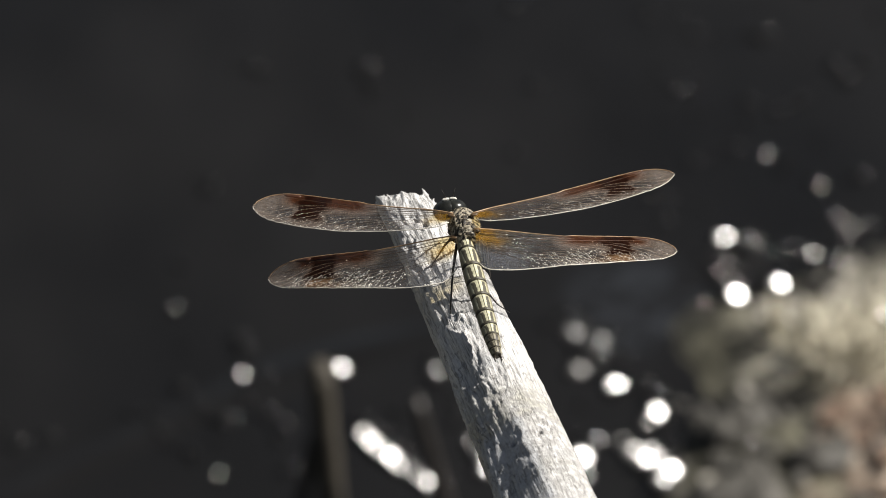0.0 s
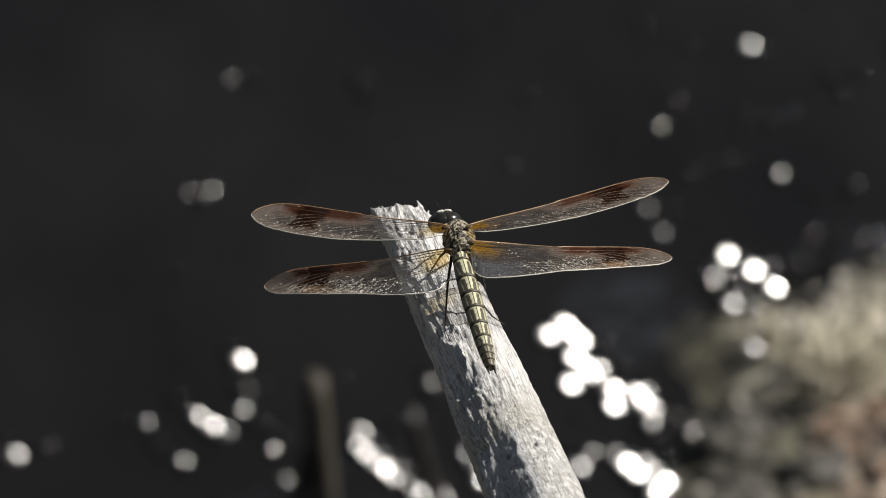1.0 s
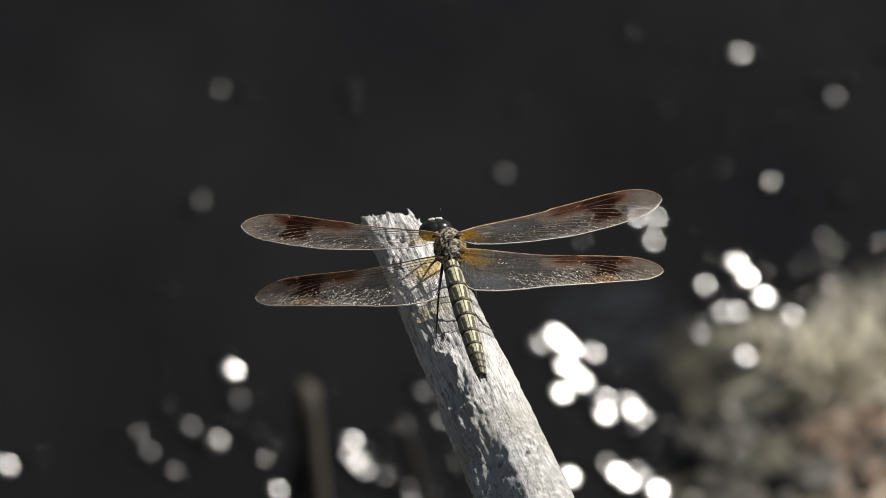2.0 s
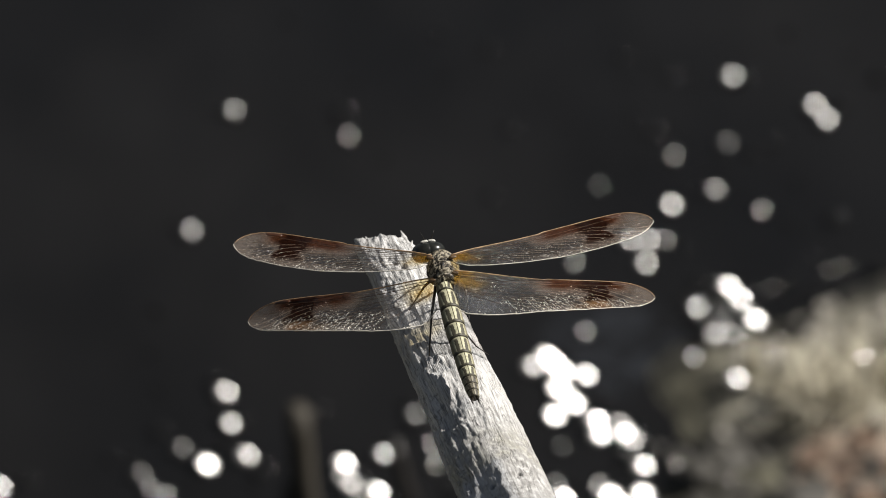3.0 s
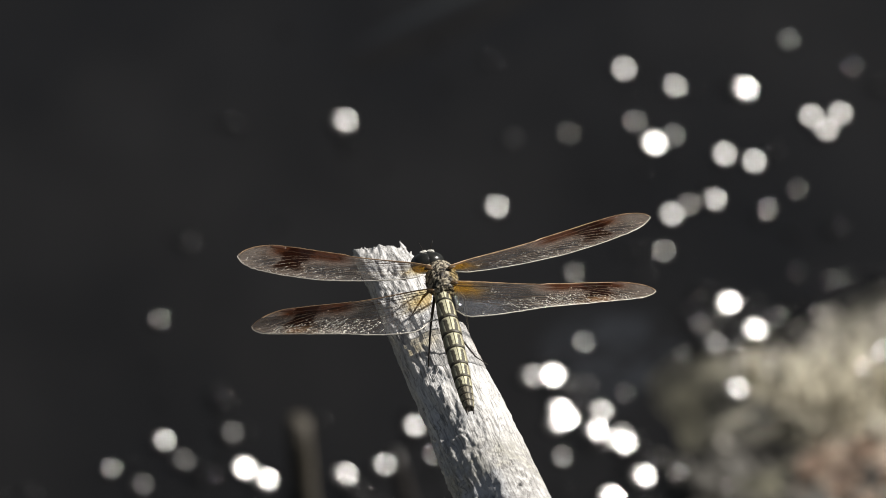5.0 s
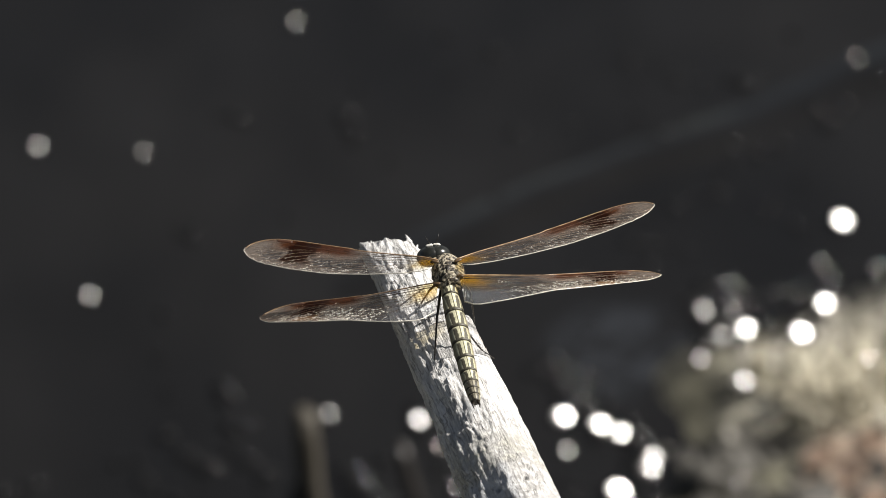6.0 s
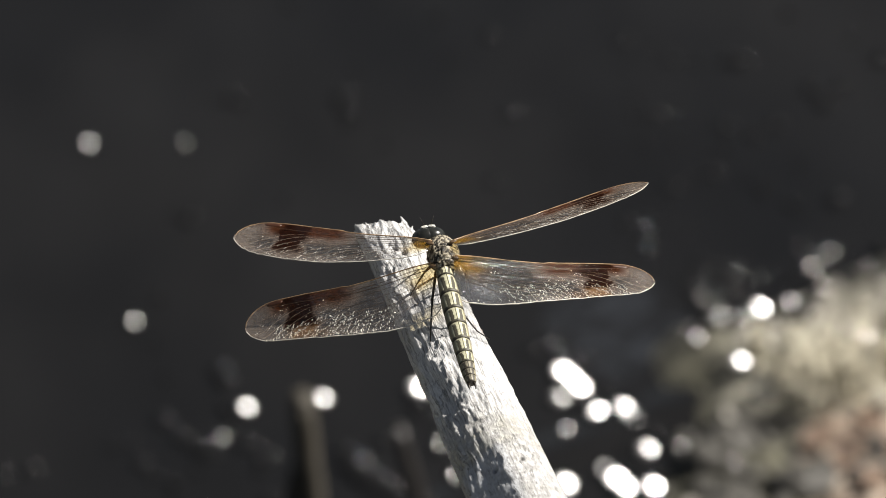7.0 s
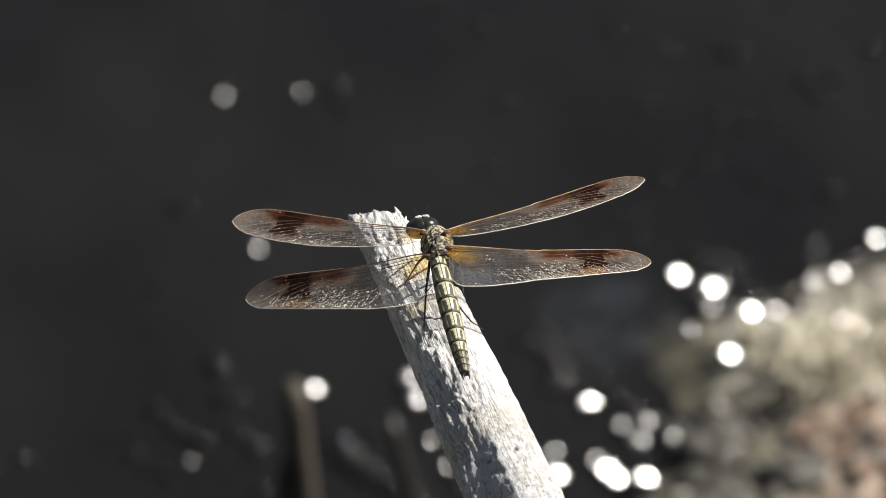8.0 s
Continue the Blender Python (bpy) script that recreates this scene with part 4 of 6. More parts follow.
def rock(kind, x, y, *tilts):
    """A ripple that rocks in its place: seconds and degrees of tilt out of the sun's reflection."""
    h = max(0.0, bank_height(x, y) + 0.003)
    rx, ry = glint_tilt(x, y)
    keys = list(tilts)
    for (t0, a0), (t1, a1) in zip(tilts, tilts[1:]):
        # over a longer pause a crest keeps its lean for a while, then turns quickly
        if t1 - t0 > 1.2 and min(a0, a1) < 7 < max(a0, a1):
            turn_at = t0 + 0.15 + (t1 - t0 - 0.6) * (0.5 + 0.5 * math.sin(x * 9137 + y * 5211))
            if a0 < a1 or t1 > 7.9:
                keys += [(turn_at, a0), (turn_at + 0.4, a1)] if t1 - t0 < 1.7 else [(t0 + 0.5, a1)]
            else:
                keys += [(turn_at, a0), (turn_at + 0.4, a1)] if t1 - t0 < 1.7 else [(t1 - 0.5, a0)]
    # over the bank a crest is raised and slid along the camera's line of sight
    walk(ripple(kind, h > 0.003), [(t, pose(x - 0.0004, y - 0.0012 - 1.43 * h, h + 0.0012, rx + a, ry - a * 0.6)) for t, a in sorted(keys)])


def drift(kind, *rows):
    """A ripple that travels: seconds and place."""
    walk(ripple(kind), [(t, pose(x - 0.0004, y - 0.0012, 0.0012, *glint_tilt(x, y))) for t, x, y in rows])


def swell(length, width, height, seed):
    """A long low wave on the pond."""
    bm = bmesh.new()
    rows = []
    for i in range(41):
        s = i / 40 * 2 - 1
        fade = (1 - s * s) ** 0.6 if abs(s) < 1 else 0.0
        bow = 0.012 * noise.noise((s * 1.6, seed, 0))
        row = []
        for j in range(17):
            v = j / 8 - 1
            z = height * math.exp(-(v * 2.1) ** 2) * fade * (0.8 + 0.4 * noise.noise((s * 3, seed, 4))) - 0.0018
            row.append(bm.verts.new((s * length / 2, v * width + bow, z)))
        rows.append(row)
    for a, c in zip(rows, rows[1:]):
        for j in range(16):
            bm.faces.new((a[j], a[j + 1], c[j + 1], c[j]))
    ob = part("swell", bm, WATER)
    return tagged(ob, "long low swell on the dark pond water", "wave", "swells on the pond", "structure")


def motions():
    walk(fore_right, [(t, wing_pose((1.49, 2.66, 1.5), (r, u, w), p)) for t, r, u, w, p in (
        (0, 33.34, 7.06, -11.61, 28.0), (0.5, 32.70, 8.86, -12.18, 22.0), (1, 33.25, 7.84, -11.34, 25.0),
        (2.3, 33.60, 6.30, -11.10, 41.0), (2.5, 33.61, 6.34, -11.24, 36.0), (3, 33.44, 6.37, -11.70, 36.0),
        (3.5, 33.14, 8.15, -11.46, 27.0), (4, 32.99, 8.13, -11.90, 26.0), (4.5, 33.14, 8.11, -11.49, 27.0),
        (6, 32.81, 9.34, -11.51, 24.0), (6.5, 32.75, 9.48, -11.57, 23.0), (6.9, 32.75, 9.48, -11.57, 23.0),
        (7, 32.66, 9.53, -11.77, 18.0), (7.1, 32.66, 9.53, -11.77, 18.0), (7.2, 32.75, 9.51, -11.53, 19.3),
        (7.4, 32.80, 9.50, -11.40, 20.0), (7.5, 32.80, 9.50, -11.40, 20.0), (8, 33.09, 8.64, -11.23, 24.0))])
    walk(hind_right, [(t, wing_pose((1.86, 0.1, 2), (r, u, w), p)) for t, r, u, w, p in (
        (0, 33.39, -2.99, -8.15, 30.0), (0.5, 33.25, -1.86, -9.01, 22.0), (1, 33.41, -2.30, -8.30, 24.0),
        (2.5, 33.42, -3.33, -7.89, 33.0), (3, 33.27, -3.77, -8.33, 33.0), (3.5, 33.57, -1.82, -7.76, 23.0),
        (4, 33.46, -1.75, -8.22, 22.0), (4.5, 33.56, -1.86, -7.76, 24.0), (6, 33.37, 0.12, -8.75, 15.0),
        (6.5, 33.54, 0.53, -8.08, 12.0), (6.9, 33.54, 0.53, -8.08, 12.0), (7, 33.18, -3.94, -8.58, 41.0),
        (7.1, 33.18, -3.94, -8.58, 41.0), (7.2, 33.40, -2.73, -8.12, 33.9), (7.4, 33.52, -2.08, -7.88, 30.0),
        (7.5, 33.52, -2.08, -7.88, 30.0), (8, 33.55, -2.37, -7.70, 30.0))])
    walk(fore_left, [(t, wing_pose((-2.06, 2.52, 1.5), (r, u, w), p)) for t, r, u, w, p in (
        (0, -33.06, 1.97, -14.12, 39.0), (0.5, -32.42, 2.63, -15.42, 35.0), (1, -32.42, 2.70, -15.43, 35.0),
        (2.5, -32.72, 2.30, -14.84, 37.0), (3, -32.71, 2.81, -14.78, 39.0), (3.5, -32.03, 2.30, -16.28, 35.0),
        (4, -31.84, 2.84, -16.55, 34.0), (4.5, -31.85, 2.73, -16.56, 35.0), (6, -31.81, 2.63, -16.65, 34.0),
        (6.5, -32.16, 2.49, -15.98, 35.0), (6.9, -32.16, 2.49, -15.98, 35.0), (7, -32.73, 1.90, -14.86, 43.0),
        (7.1, -32.73, 1.90, -14.86, 43.0), (7.2, -32.27, 2.61, -15.71, 39.1), (7.4, -32.03, 2.99, -16.16, 37.0),
        (7.5, -32.03, 2.99, -16.16, 37.0), (8, -31.82, 2.96, -16.57, 37.0))])
    walk(hind_left, [(t, wing_pose((-1.78, -1.13, 2), (r, u, w), p)) for t, r, u, w, p in (
        (0, -30.77, -6.23, -14.31, 38.0), (0.5, -30.29, -6.52, -15.17, 32.0), (1, -30.50, -5.52, -15.16, 31.0),
        (2.5, -30.57, -6.10, -14.79, 38.0), (3, -30.63, -6.16, -14.63, 39.0), (3.5, -29.99, -6.03, -15.96, 33.0),
        (4, -29.76, -5.60, -16.52, 31.0), (4.5, -29.81, -5.51, -16.47, 31.0), (6, -29.32, -5.05, -17.47, 21.0),
        (6.5, -29.34, -5.00, -17.44, 15.0), (6.9, -29.34, -5.00, -17.44, 15.0), (7, -31.45, -9.61, -10.43, 60.0),
        (7.1, -31.45, -9.61, -10.43, 60.0), (7.2, -31.30, -9.20, -11.08, 57.5), (7.4, -30.43, -6.86, -14.75, 43.0),
        (7.5, -30.43, -6.86, -14.75, 43.0), (8, -30.12, -6.14, -15.66, 42.0))])
    # the abdomen swings a little to one side
    walk(abdomen, [(t, body @ pose(0, 0, 0, 0, 0, a)) for t, a in ((0, 0), (1, -0.4), (2.5, -0.5), (3, -0.6), (3.5, -2.0), (6, -2.3), (8, -2.3))])
    # two swells run over the pond towards the bank
    walk(swell(0.30, 0.022, 0.0036, 1.5), ((0, pose(-0.055, 0.775, 0, 0, 0, 32)), (0.5, pose(-0.055, 0.742, 0, 0, 0, 32)), (1.2, pose(-0.055, 0.705, 0, 0, 0, 32)), (8, pose(-0.10, 0.2, 0, 0, 0, 32))))
    walk(swell(0.34, 0.026, 0.0065, 7.5), ((0, pose(0.10, 1.70, 0, 0, 0, 33)), (5.0, pose(0.10, 1.09, 0, 0, 0, 33)), (6.0, pose(0.10, 0.948, 0, 0, 0, 33)), (8, pose(0.10, 0.62, 0, 0, 0, 33))))
    # ripples that rock in place, and three that drift
    rock("faint", -0.0451, 1.0249, (0, 14.0), (4.5, 14.0), (6, 4.0), (6.5, 14.0), (8, 14.0))
    rock("faint", 0.1302, 1.0166, (0, 14.0), (4, 14.0), (4.5, 3.4), (6, 14.0), (8, 14.0))
    rock("faint", 0.0076, 1.0161, (0, 14.0), (3.5, 14.0), (4, 4.0), (4.5, 14.0), (8, 14.0))
    rock("soft", 0.0255, 1.0040, (0, 14.0), (3.5, 14.0), (4, 3.5), (4.5, 5.2), (6, 14.0), (8, 14.0))
    rock("dim", 0.1516, 0.9998, (0, 14.0), (4.5, 14.0), (6, 0), (6.5, 14.0), (8, 14.0))
    rock("soft", 0.0721, 0.9987, (0, 14.0), (3.5, 14.0), (4, 0), (4.5, 0), (6, 14.0), (8, 14.0))
    rock("faint", 0.0821, 0.9952, (0, 14.0), (4, 14.0), (4.5, 3.4), (6, 14.0), (8, 14.0))
    rock("dim", 0.0098, 0.9887, (0, 14.0), (6, 14.0), (6.5, 3.9), (7, 14.0), (8, 14.0))
    rock("soft", 0.1609, 0.9871, (0, 14.0), (4, 14.0), (4.5, 3.8), (6, 14.0), (8, 14.0))
    rock("soft", 0.0886, 0.9864, (0, 14.0), (3, 14.0), (3.5, 5.2), (4, 3.8), (4.5, 0), (6, 14.0), (8, 14.0))
    rock("clear", 0.1087, 0.9858, (0, 14.0), (0.5, 14.0), (1, 2.9), (3, 2.9), (3.5, 1.9), (4, 14.0), (8, 14.0))
    rock("faint", 0.0969, 0.9850, (0, 14.0), (4, 14.0), (4.5, 4.0), (6, 14.0), (8, 14.0))
    rock("clear", 0.1132, 0.9845, (0, 14.0), (3.5, 14.0), (4, 0), (4.5, 1.9), (6, 14.0), (8, 14.0))
    rock("dim", 0.0721, 0.9834, (0, 14.0), (3, 14.0), (3.5, 3.9), (4, 14.0), (8, 14.0))
    rock("dim", -0.0222, 0.9832, (0, 14.0), (3.5, 14.0), (4, 0), (4.5, 14.0), (8, 14.0))
    rock("soft", 0.1459, 0.9693, (0, 14.0), (3.5, 14.0), (4, 4.8), (4.5, 0), (6, 14.0), (8, 14.0))
    rock("soft", 0.1359, 0.9679, (0, 14.0), (2.5, 14.0), (3, 3.5), (3.5, 14.0), (4, 3.5), (4.5, 0), (6, 14.0), (8, 14.0))
    rock("dim", -0.0707, 0.9658, (0, 14.0), (0.5, 14.0), (1, 0), (2.5, 14.0), (8, 14.0))
    rock("clear", -0.0260, 0.9655, (0, 14.0), (3.5, 14.0), (4, 2.4), (4.5, 1.9), (6, 14.0), (8, 14.0))
    rock("soft", -0.0643, 0.9654, (0, 14.0), (2.5, 14.0), (3, 4.2), (3.5, 3.5), (4, 14.0), (8, 14.0))
    rock("faint", 0.0743, 0.9648, (0, 14.0), (4, 14.0), (4.5, 3.4), (6, 14.0), (8, 14.0))
    rock("faint", -0.0612, 0.9632, (0, 14.0), (3.5, 14.0), (4, 0), (4.5, 14.0), (8, 14.0))
    rock("faint", -0.0268, 0.9590, (0, 14.0), (3, 14.0), (3.5, 3.4), (4, 14.0), (8, 14.0))
    rock("soft", 0.1398, 0.9589, (0, 14.0), (1, 14.0), (2.5, 4.8), (3, 3.5), (3.5, 3.5), (4, 0), (4.5, 0), (6, 14.0), (8, 14.0))
    rock("faint", 0.0513, 0.9573, (0, 14.0), (4, 14.0), (4.5, 4.0), (6, 14.0), (8, 14.0))
    rock("faint", 0.0876, 0.9559, (0, 14.0), (4, 14.0), (4.5, 0), (6, 14.0), (8, 14.0))
    rock("faint", -0.0235, 0.9556, (0, 14.0), (1, 14.0), (2.5, 0), (3, 14.0), (8, 14.0))
    rock("soft", 0.0321, 0.9540, (0, 14.0), (3, 14.0), (3.5, 5.2), (4, 3.5), (4.5, 0), (6, 14.0), (8, 14.0))
    rock("faint", 0.0736, 0.9529, (0, 14.0), (3.5, 14.0), (4, 4.0), (4.5, 14.0), (8, 14.0))
    rock("clear", 0.0812, 0.9517, (0, 14.0), (3, 14.0), (3.5, 3.7), (4, 0), (4.5, 0), (6, 14.0), (8, 14.0))
    rock("faint", -0.0242, 0.9499, (0, 14.0), (2.5, 14.0), (3, 3.4), (3.5, 14.0), (4, 0), (4.5, 14.0), (8, 14.0))
    rock("soft", 0.1219, 0.9458, (0, 14.0), (3.5, 14.0), (4, 3.5), (4.5, 4.2), (6, 14.0), (8, 14.0))
    rock("soft", 0.1049, 0.9447, (0, 14.0), (2.5, 14.0), (3, 5.0), (3.5, 14.0), (4, 4.5), (4.5, 0), (6, 14.0), (8, 14.0))
    rock("soft", 0.1147, 0.9400, (0, 14.0), (3.5, 14.0), (4, 0), (4.5, 0), (6, 14.0), (8, 14.0))
    rock("faint", 0.0866, 0.9372, (0, 14.0), (1, 14.0), (2.5, 3.4), (3, 3.4), (3.5, 4.5), (4, 3.4), (4.5, 14.0), (8, 14.0))
    rock("dim", -0.0118, 0.9371, (0, 14.0), (3.5, 14.0), (4, 0), (4.5, 14.0), (8, 14.0))
    rock("faint", 0.0766, 0.9363, (0, 14.0), (0.5, 14.0), (1, 4.0), (2.5, 14.0), (8, 14.0))
    rock("faint", 0.1044, 0.9331, (0, 14.0), (3.5, 14.0), (4, 0), (4.5, 0), (6, 14.0), (8, 14.0))
    rock("dim", 0.0608, 0.9281, (0, 14.0), (3.5, 14.0), (4, 0), (4.5, 14.0), (8, 14.0))
    rock("dim", 0.0985, 0.9246, (0, 14.0), (0.5, 0), (1, 14.0), (8, 14.0))
    rock("dim", 0.1286, 0.9230, (0, 14.0), (4, 14.0), (4.5, 0), (6, 14.0), (8, 14.0))
    rock("dim", 0.0611, 0.9197, (0, 14.0), (2.5, 14.0), (3, 0), (3.5, 14.0), (8, 14.0))
    rock("soft", 0.0996, 0.9159, (0, 14.0), (1, 14.0), (2.5, 5.2), (3, 4.2), (3.5, 5.2), (4, 0), (4.5, 3.5), (6, 14.0), (8, 14.0))
    rock("faint", 0.0914, 0.9142, (0, 14.0), (4, 14.0), (4.5, 0), (6, 14.0), (8, 14.0))
    rock("soft", 0.0256, 0.9125, (0, 14.0), (1, 14.0), (2.5, 5.2), (3, 14.0), (3.5, 5.0), (4, 0), (4.5, 3.5), (6, 14.0), (8, 14.0))
    rock("dim", 0.1104, 0.9124, (0, 0), (0.5, 14.0), (8, 14.0))
    rock("faint", 0.1177, 0.9105, (0, 14.0), (3.5, 14.0), (4, 4.0), (4.5, 3.4), (6, 14.0), (8, 14.0))
    rock("soft", 0.0854, 0.9080, (0, 14.0), (1, 14.0), (2.5, 0), (4.5, 0), (6, 14.0), (8, 14.0))
    rock("faint", 0.1158, 0.9076, (0, 14.0), (0.5, 14.0), (1, 3.4), (2.5, 3.4), (3, 14.0), (3.5, 3.4), (4, 14.0), (8, 14.0))
    rock("faint", 0.1151, 0.9041, (0, 14.0), (2.5, 14.0), (3, 3.4), (3.5, 14.0), (8, 14.0))
    rock("dim", -0.0460, 0.9041, (0, 14.0), (3.5, 14.0), (4, 0), (4.5, 14.0), (8, 14.0))
    rock("dim", 0.0290, 0.9018, (0, 14.0), (7, 14.0), (7.5, 3.9), (8, 14.0))
    rock("clear", 0.1405, 0.8994, (0, 14.0), (4.5, 14.0), (6, 0), (6.5, 14.0), (8, 14.0))
    rock("faint", 0.1241, 0.8981, (0, 14.0), (0.5, 3.4), (1, 14.0), (8, 14.0))
    rock("faint", -0.0759, 0.8977, (0, 14.0), (0.5, 14.0), (1, 3.4), (2.5, 14.0), (8, 14.0))
    rock("dim", -0.0825, 0.8967, (0, 14.0), (0.5, 14.0), (1, 0), (2.5, 14.0), (8, 14.0))
    rock("dim", 0.1272, 0.8938, (0, 0), (0.5, 14.0), (8, 14.0))
    rock("soft", -0.0771, 0.8923, (0, 14.0), (2.5, 14.0), (3, 4.2), (3.5, 0), (4, 0), (4.5, 4.8), (6, 14.0), (8, 14.0))
    rock("faint", 0.0820, 0.8863, (0, 14.0), (1, 14.0), (2.5, 0), (3, 3.4), (3.5, 0), (4, 14.0), (4.5, 0), (6, 14.0), (8, 14.0))
    rock("soft", 0.0699, 0.8863, (0, 14.0), (0.5, 14.0), (1, 5.0), (2.5, 3.5), (3.5, 3.5), (4, 0), (4.5, 3.5), (6, 14.0), (8, 14.0))
    rock("soft", 0.0758, 0.8858, (0, 14.0), (1, 14.0), (2.5, 3.5), (4.5, 3.5), (6, 14.0), (8, 14.0))
    rock("faint", 0.0881, 0.8808, (0, 14.0), (3.5, 14.0), (4, 3.4), (4.5, 14.0), (8, 14.0))
    rock("faint", 0.0513, 0.8734, (0, 14.0), (1, 14.0), (2.5, 4.5), (3, 3.4), (3.5, 4.0), (4, 3.4), (4.5, 3.4), (6, 14.0), (8, 14.0))
    rock("soft", 0.0746, 0.8722, (0, 14.0), (0.5, 14.0), (1, 5.0), (2.5, 3.5), (4.5, 3.5), (6, 14.0), (8, 14.0))
    rock("soft", 0.1538, 0.8706, (0, 14.0), (7, 14.0), (7.5, 3.5), (8, 0))
    rock("clear", 0.0936, 0.8618, (0, 1.9), (0.5, 1.9), (1, 14.0), (7, 14.0), (7.5, 2.4), (8, 14.0))
    rock("faint", 0.1288, 0.8597, (0, 14.0), (6, 14.0), (6.5, 3.4), (7, 3.4), (7.5, 14.0), (8, 14.0))
    rock("clear", 0.0968, 0.8595, (0, 14.0), (0.5, 14.0), (1, 0), (2.5, 14.0), (8, 14.0))
    rock("clear", 0.1018, 0.8585, (0, 14.0), (1, 14.0), (2.5, 0), (3, 1.9), (3.5, 0), (4, 14.0), (6, 14.0), (6.5, 3.5), (7, 14.0), (8, 14.0))
    rock("soft", 0.0920, 0.8559, (0, 14.0), (6, 14.0), (6.5, 0), (7, 14.0), (8, 14.0))
    rock("bright", 0.1026, 0.8548, (0, 14.0), (0.5, 1.0), (1, 14.0), (3.5, 14.0), (4, 0.6), (4.5, 0.6), (6, 14.0), (8, 14.0))
    rock("faint", 0.1229, 0.8538, (0, 0), (0.5, 14.0), (7, 14.0), (7.5, 0), (8, 14.0))
    rock("clear", 0.1051, 0.8512, (0, 14.0), (0.5, 14.0), (1, 0), (2.5, 2.4), (3, 2.4), (3.5, 2.8), (4, 2.8), (4.5, 14.0), (8, 14.0))
    rock("soft", 0.1400, 0.8512, (0, 14.0), (7.5, 14.0), (8, 0))
    rock("clear", 0.0875, 0.8509, (0, 14.0), (7.5, 14.0), (8, 0))
    rock("clear", 0.1318, 0.8505, (0, 14.0), (4.5, 14.0), (6, 0), (6.5, 14.0), (8, 14.0))
    rock("faint", 0.1277, 0.8486, (0, 14.0), (4.5, 14.0), (6, 3.4), (6.5, 0), (7, 14.0), (8, 14.0))
    rock("faint", -0.0859, 0.8480, (0, 14.0), (3.5, 14.0), (4, 0), (4.5, 4.0), (6, 14.0), (8, 14.0))
    rock("dim", 0.1181, 0.8474, (0, 14.0), (4, 14.0), (4.5, 0), (6, 14.0), (8, 14.0))
    rock("soft", 0.0908, 0.8463, (0, 14.0), (0.5, 14.0), (1, 4.2), (2.5, 3.5), (3, 3.5), (3.5, 14.0), (4.5, 14.0), (6, 4.2), (6.5, 14.0), (8, 14.0))
    rock("faint", 0.1310, 0.8449, (0, 14.0), (7.5, 14.0), (8, 0))
    rock("clear", 0.0985, 0.8435, (0, 14.0), (6, 14.0), (6.5, 0), (7, 14.0), (7.5, 14.0), (8, 0))
    rock("faint", 0.1186, 0.8432, (0, 14.0), (3, 14.0), (3.5, 3.4), (4, 14.0), (8, 14.0))
    rock("clear", 0.1051, 0.8405, (0, 14.0), (6, 14.0), (6.5, 1.9), (7, 14.0), (8, 14.0))
    rock("clear", 0.1104, 0.8404, (0, 14.0), (0.5, 0), (1, 1.9), (2.5, 0), (4.5, 0), (6, 14.0), (8, 14.0))
    rock("faint", 0.0889, 0.8404, (0, 14.0), (0.5, 0), (1, 14.0), (8, 14.0))
    rock("faint", 0.1207, 0.8404, (0, 14.0), (6.5, 14.0), (7, 0), (7.5, 14.0), (8, 14.0))
    rock("faint", 0.0928, 0.8394, (0, 14.0), (7, 14.0), (7.5, 3.4), (8, 14.0))
    rock("clear", 0.1286, 0.8387, (0, 14.0), (7, 14.0), (7.5, 0), (8, 14.0))
    rock("faint", 0.0902, 0.8364, (0, 14.0), (4, 14.0), (4.5, 0), (6, 14.0), (8, 14.0))
    rock("clear", 0.1053, 0.8362, (0, 14.0), (4.5, 14.0), (6, 0), (6.5, 14.0), (8, 14.0))
    rock("clear", 0.1098, 0.8357, (0, 2.4), (0.5, 14.0), (6, 14.0), (6.5, 0), (7, 2.4), (7.5, 1.9), (8, 14.0))
    rock("clear", 0.1228, 0.8344, (0, 14.0), (4.5, 14.0), (6, 0), (6.5, 14.0), (8, 14.0))
    rock("faint", 0.0540, 0.8340, (0, 14.0), (2.5, 14.0), (3, 3.4), (3.5, 14.0), (4, 0), (4.5, 0), (6, 14.0), (8, 14.0))
    rock("soft", 0.1004, 0.8314, (0, 14.0), (1, 14.0), (2.5, 3.5), (3, 4.2), (3.5, 14.0), (8, 14.0))
    rock("clear", 0.0965, 0.8307, (0, 0), (0.5, 0), (1, 2.4), (4, 2.4), (4.5, 2.8), (6, 3.1), (8, 3.1))
    rock("soft", 0.0920, 0.8300, (0, 14.0), (3, 14.0), (3.5, 3.5), (4, 14.0), (8, 14.0))
    rock("clear", 0.1098, 0.8298, (0, 14.0), (7.5, 14.0), (8, 0))
    rock("clear", 0.1179, 0.8290, (0, 14.0), (1, 14.0), (2.5, 3.0), (3, 14.0), (7.5, 14.0), (8, 0))
    rock("soft", 0.1503, 0.8278, (0, 14.0), (4, 14.0), (4.5, 0), (6, 14.0), (8, 14.0))
    rock("dim", -0.0871, 0.8236, (0, 3.9), (0.5, 14.0), (8, 14.0))
    rock("clear", 0.1375, 0.8222, (0, 14.0), (6, 14.0), (6.5, 2.7), (7, 3.2), (7.5, 3.2), (8, 2.1))
    rock("faint", 0.0891, 0.8199, (0, 14.0), (1, 14.0), (2.5, 0), (3.5, 0), (4, 3.4), (4.5, 14.0), (6, 0), (6.5, 0), (7, 3.4), (7.5, 0), (8, 3.4))
    rock("soft", 0.1151, 0.8191, (0, 14.0), (0.5, 14.0), (1, 3.7), (3.5, 3.7), (4, 14.0), (8, 14.0))
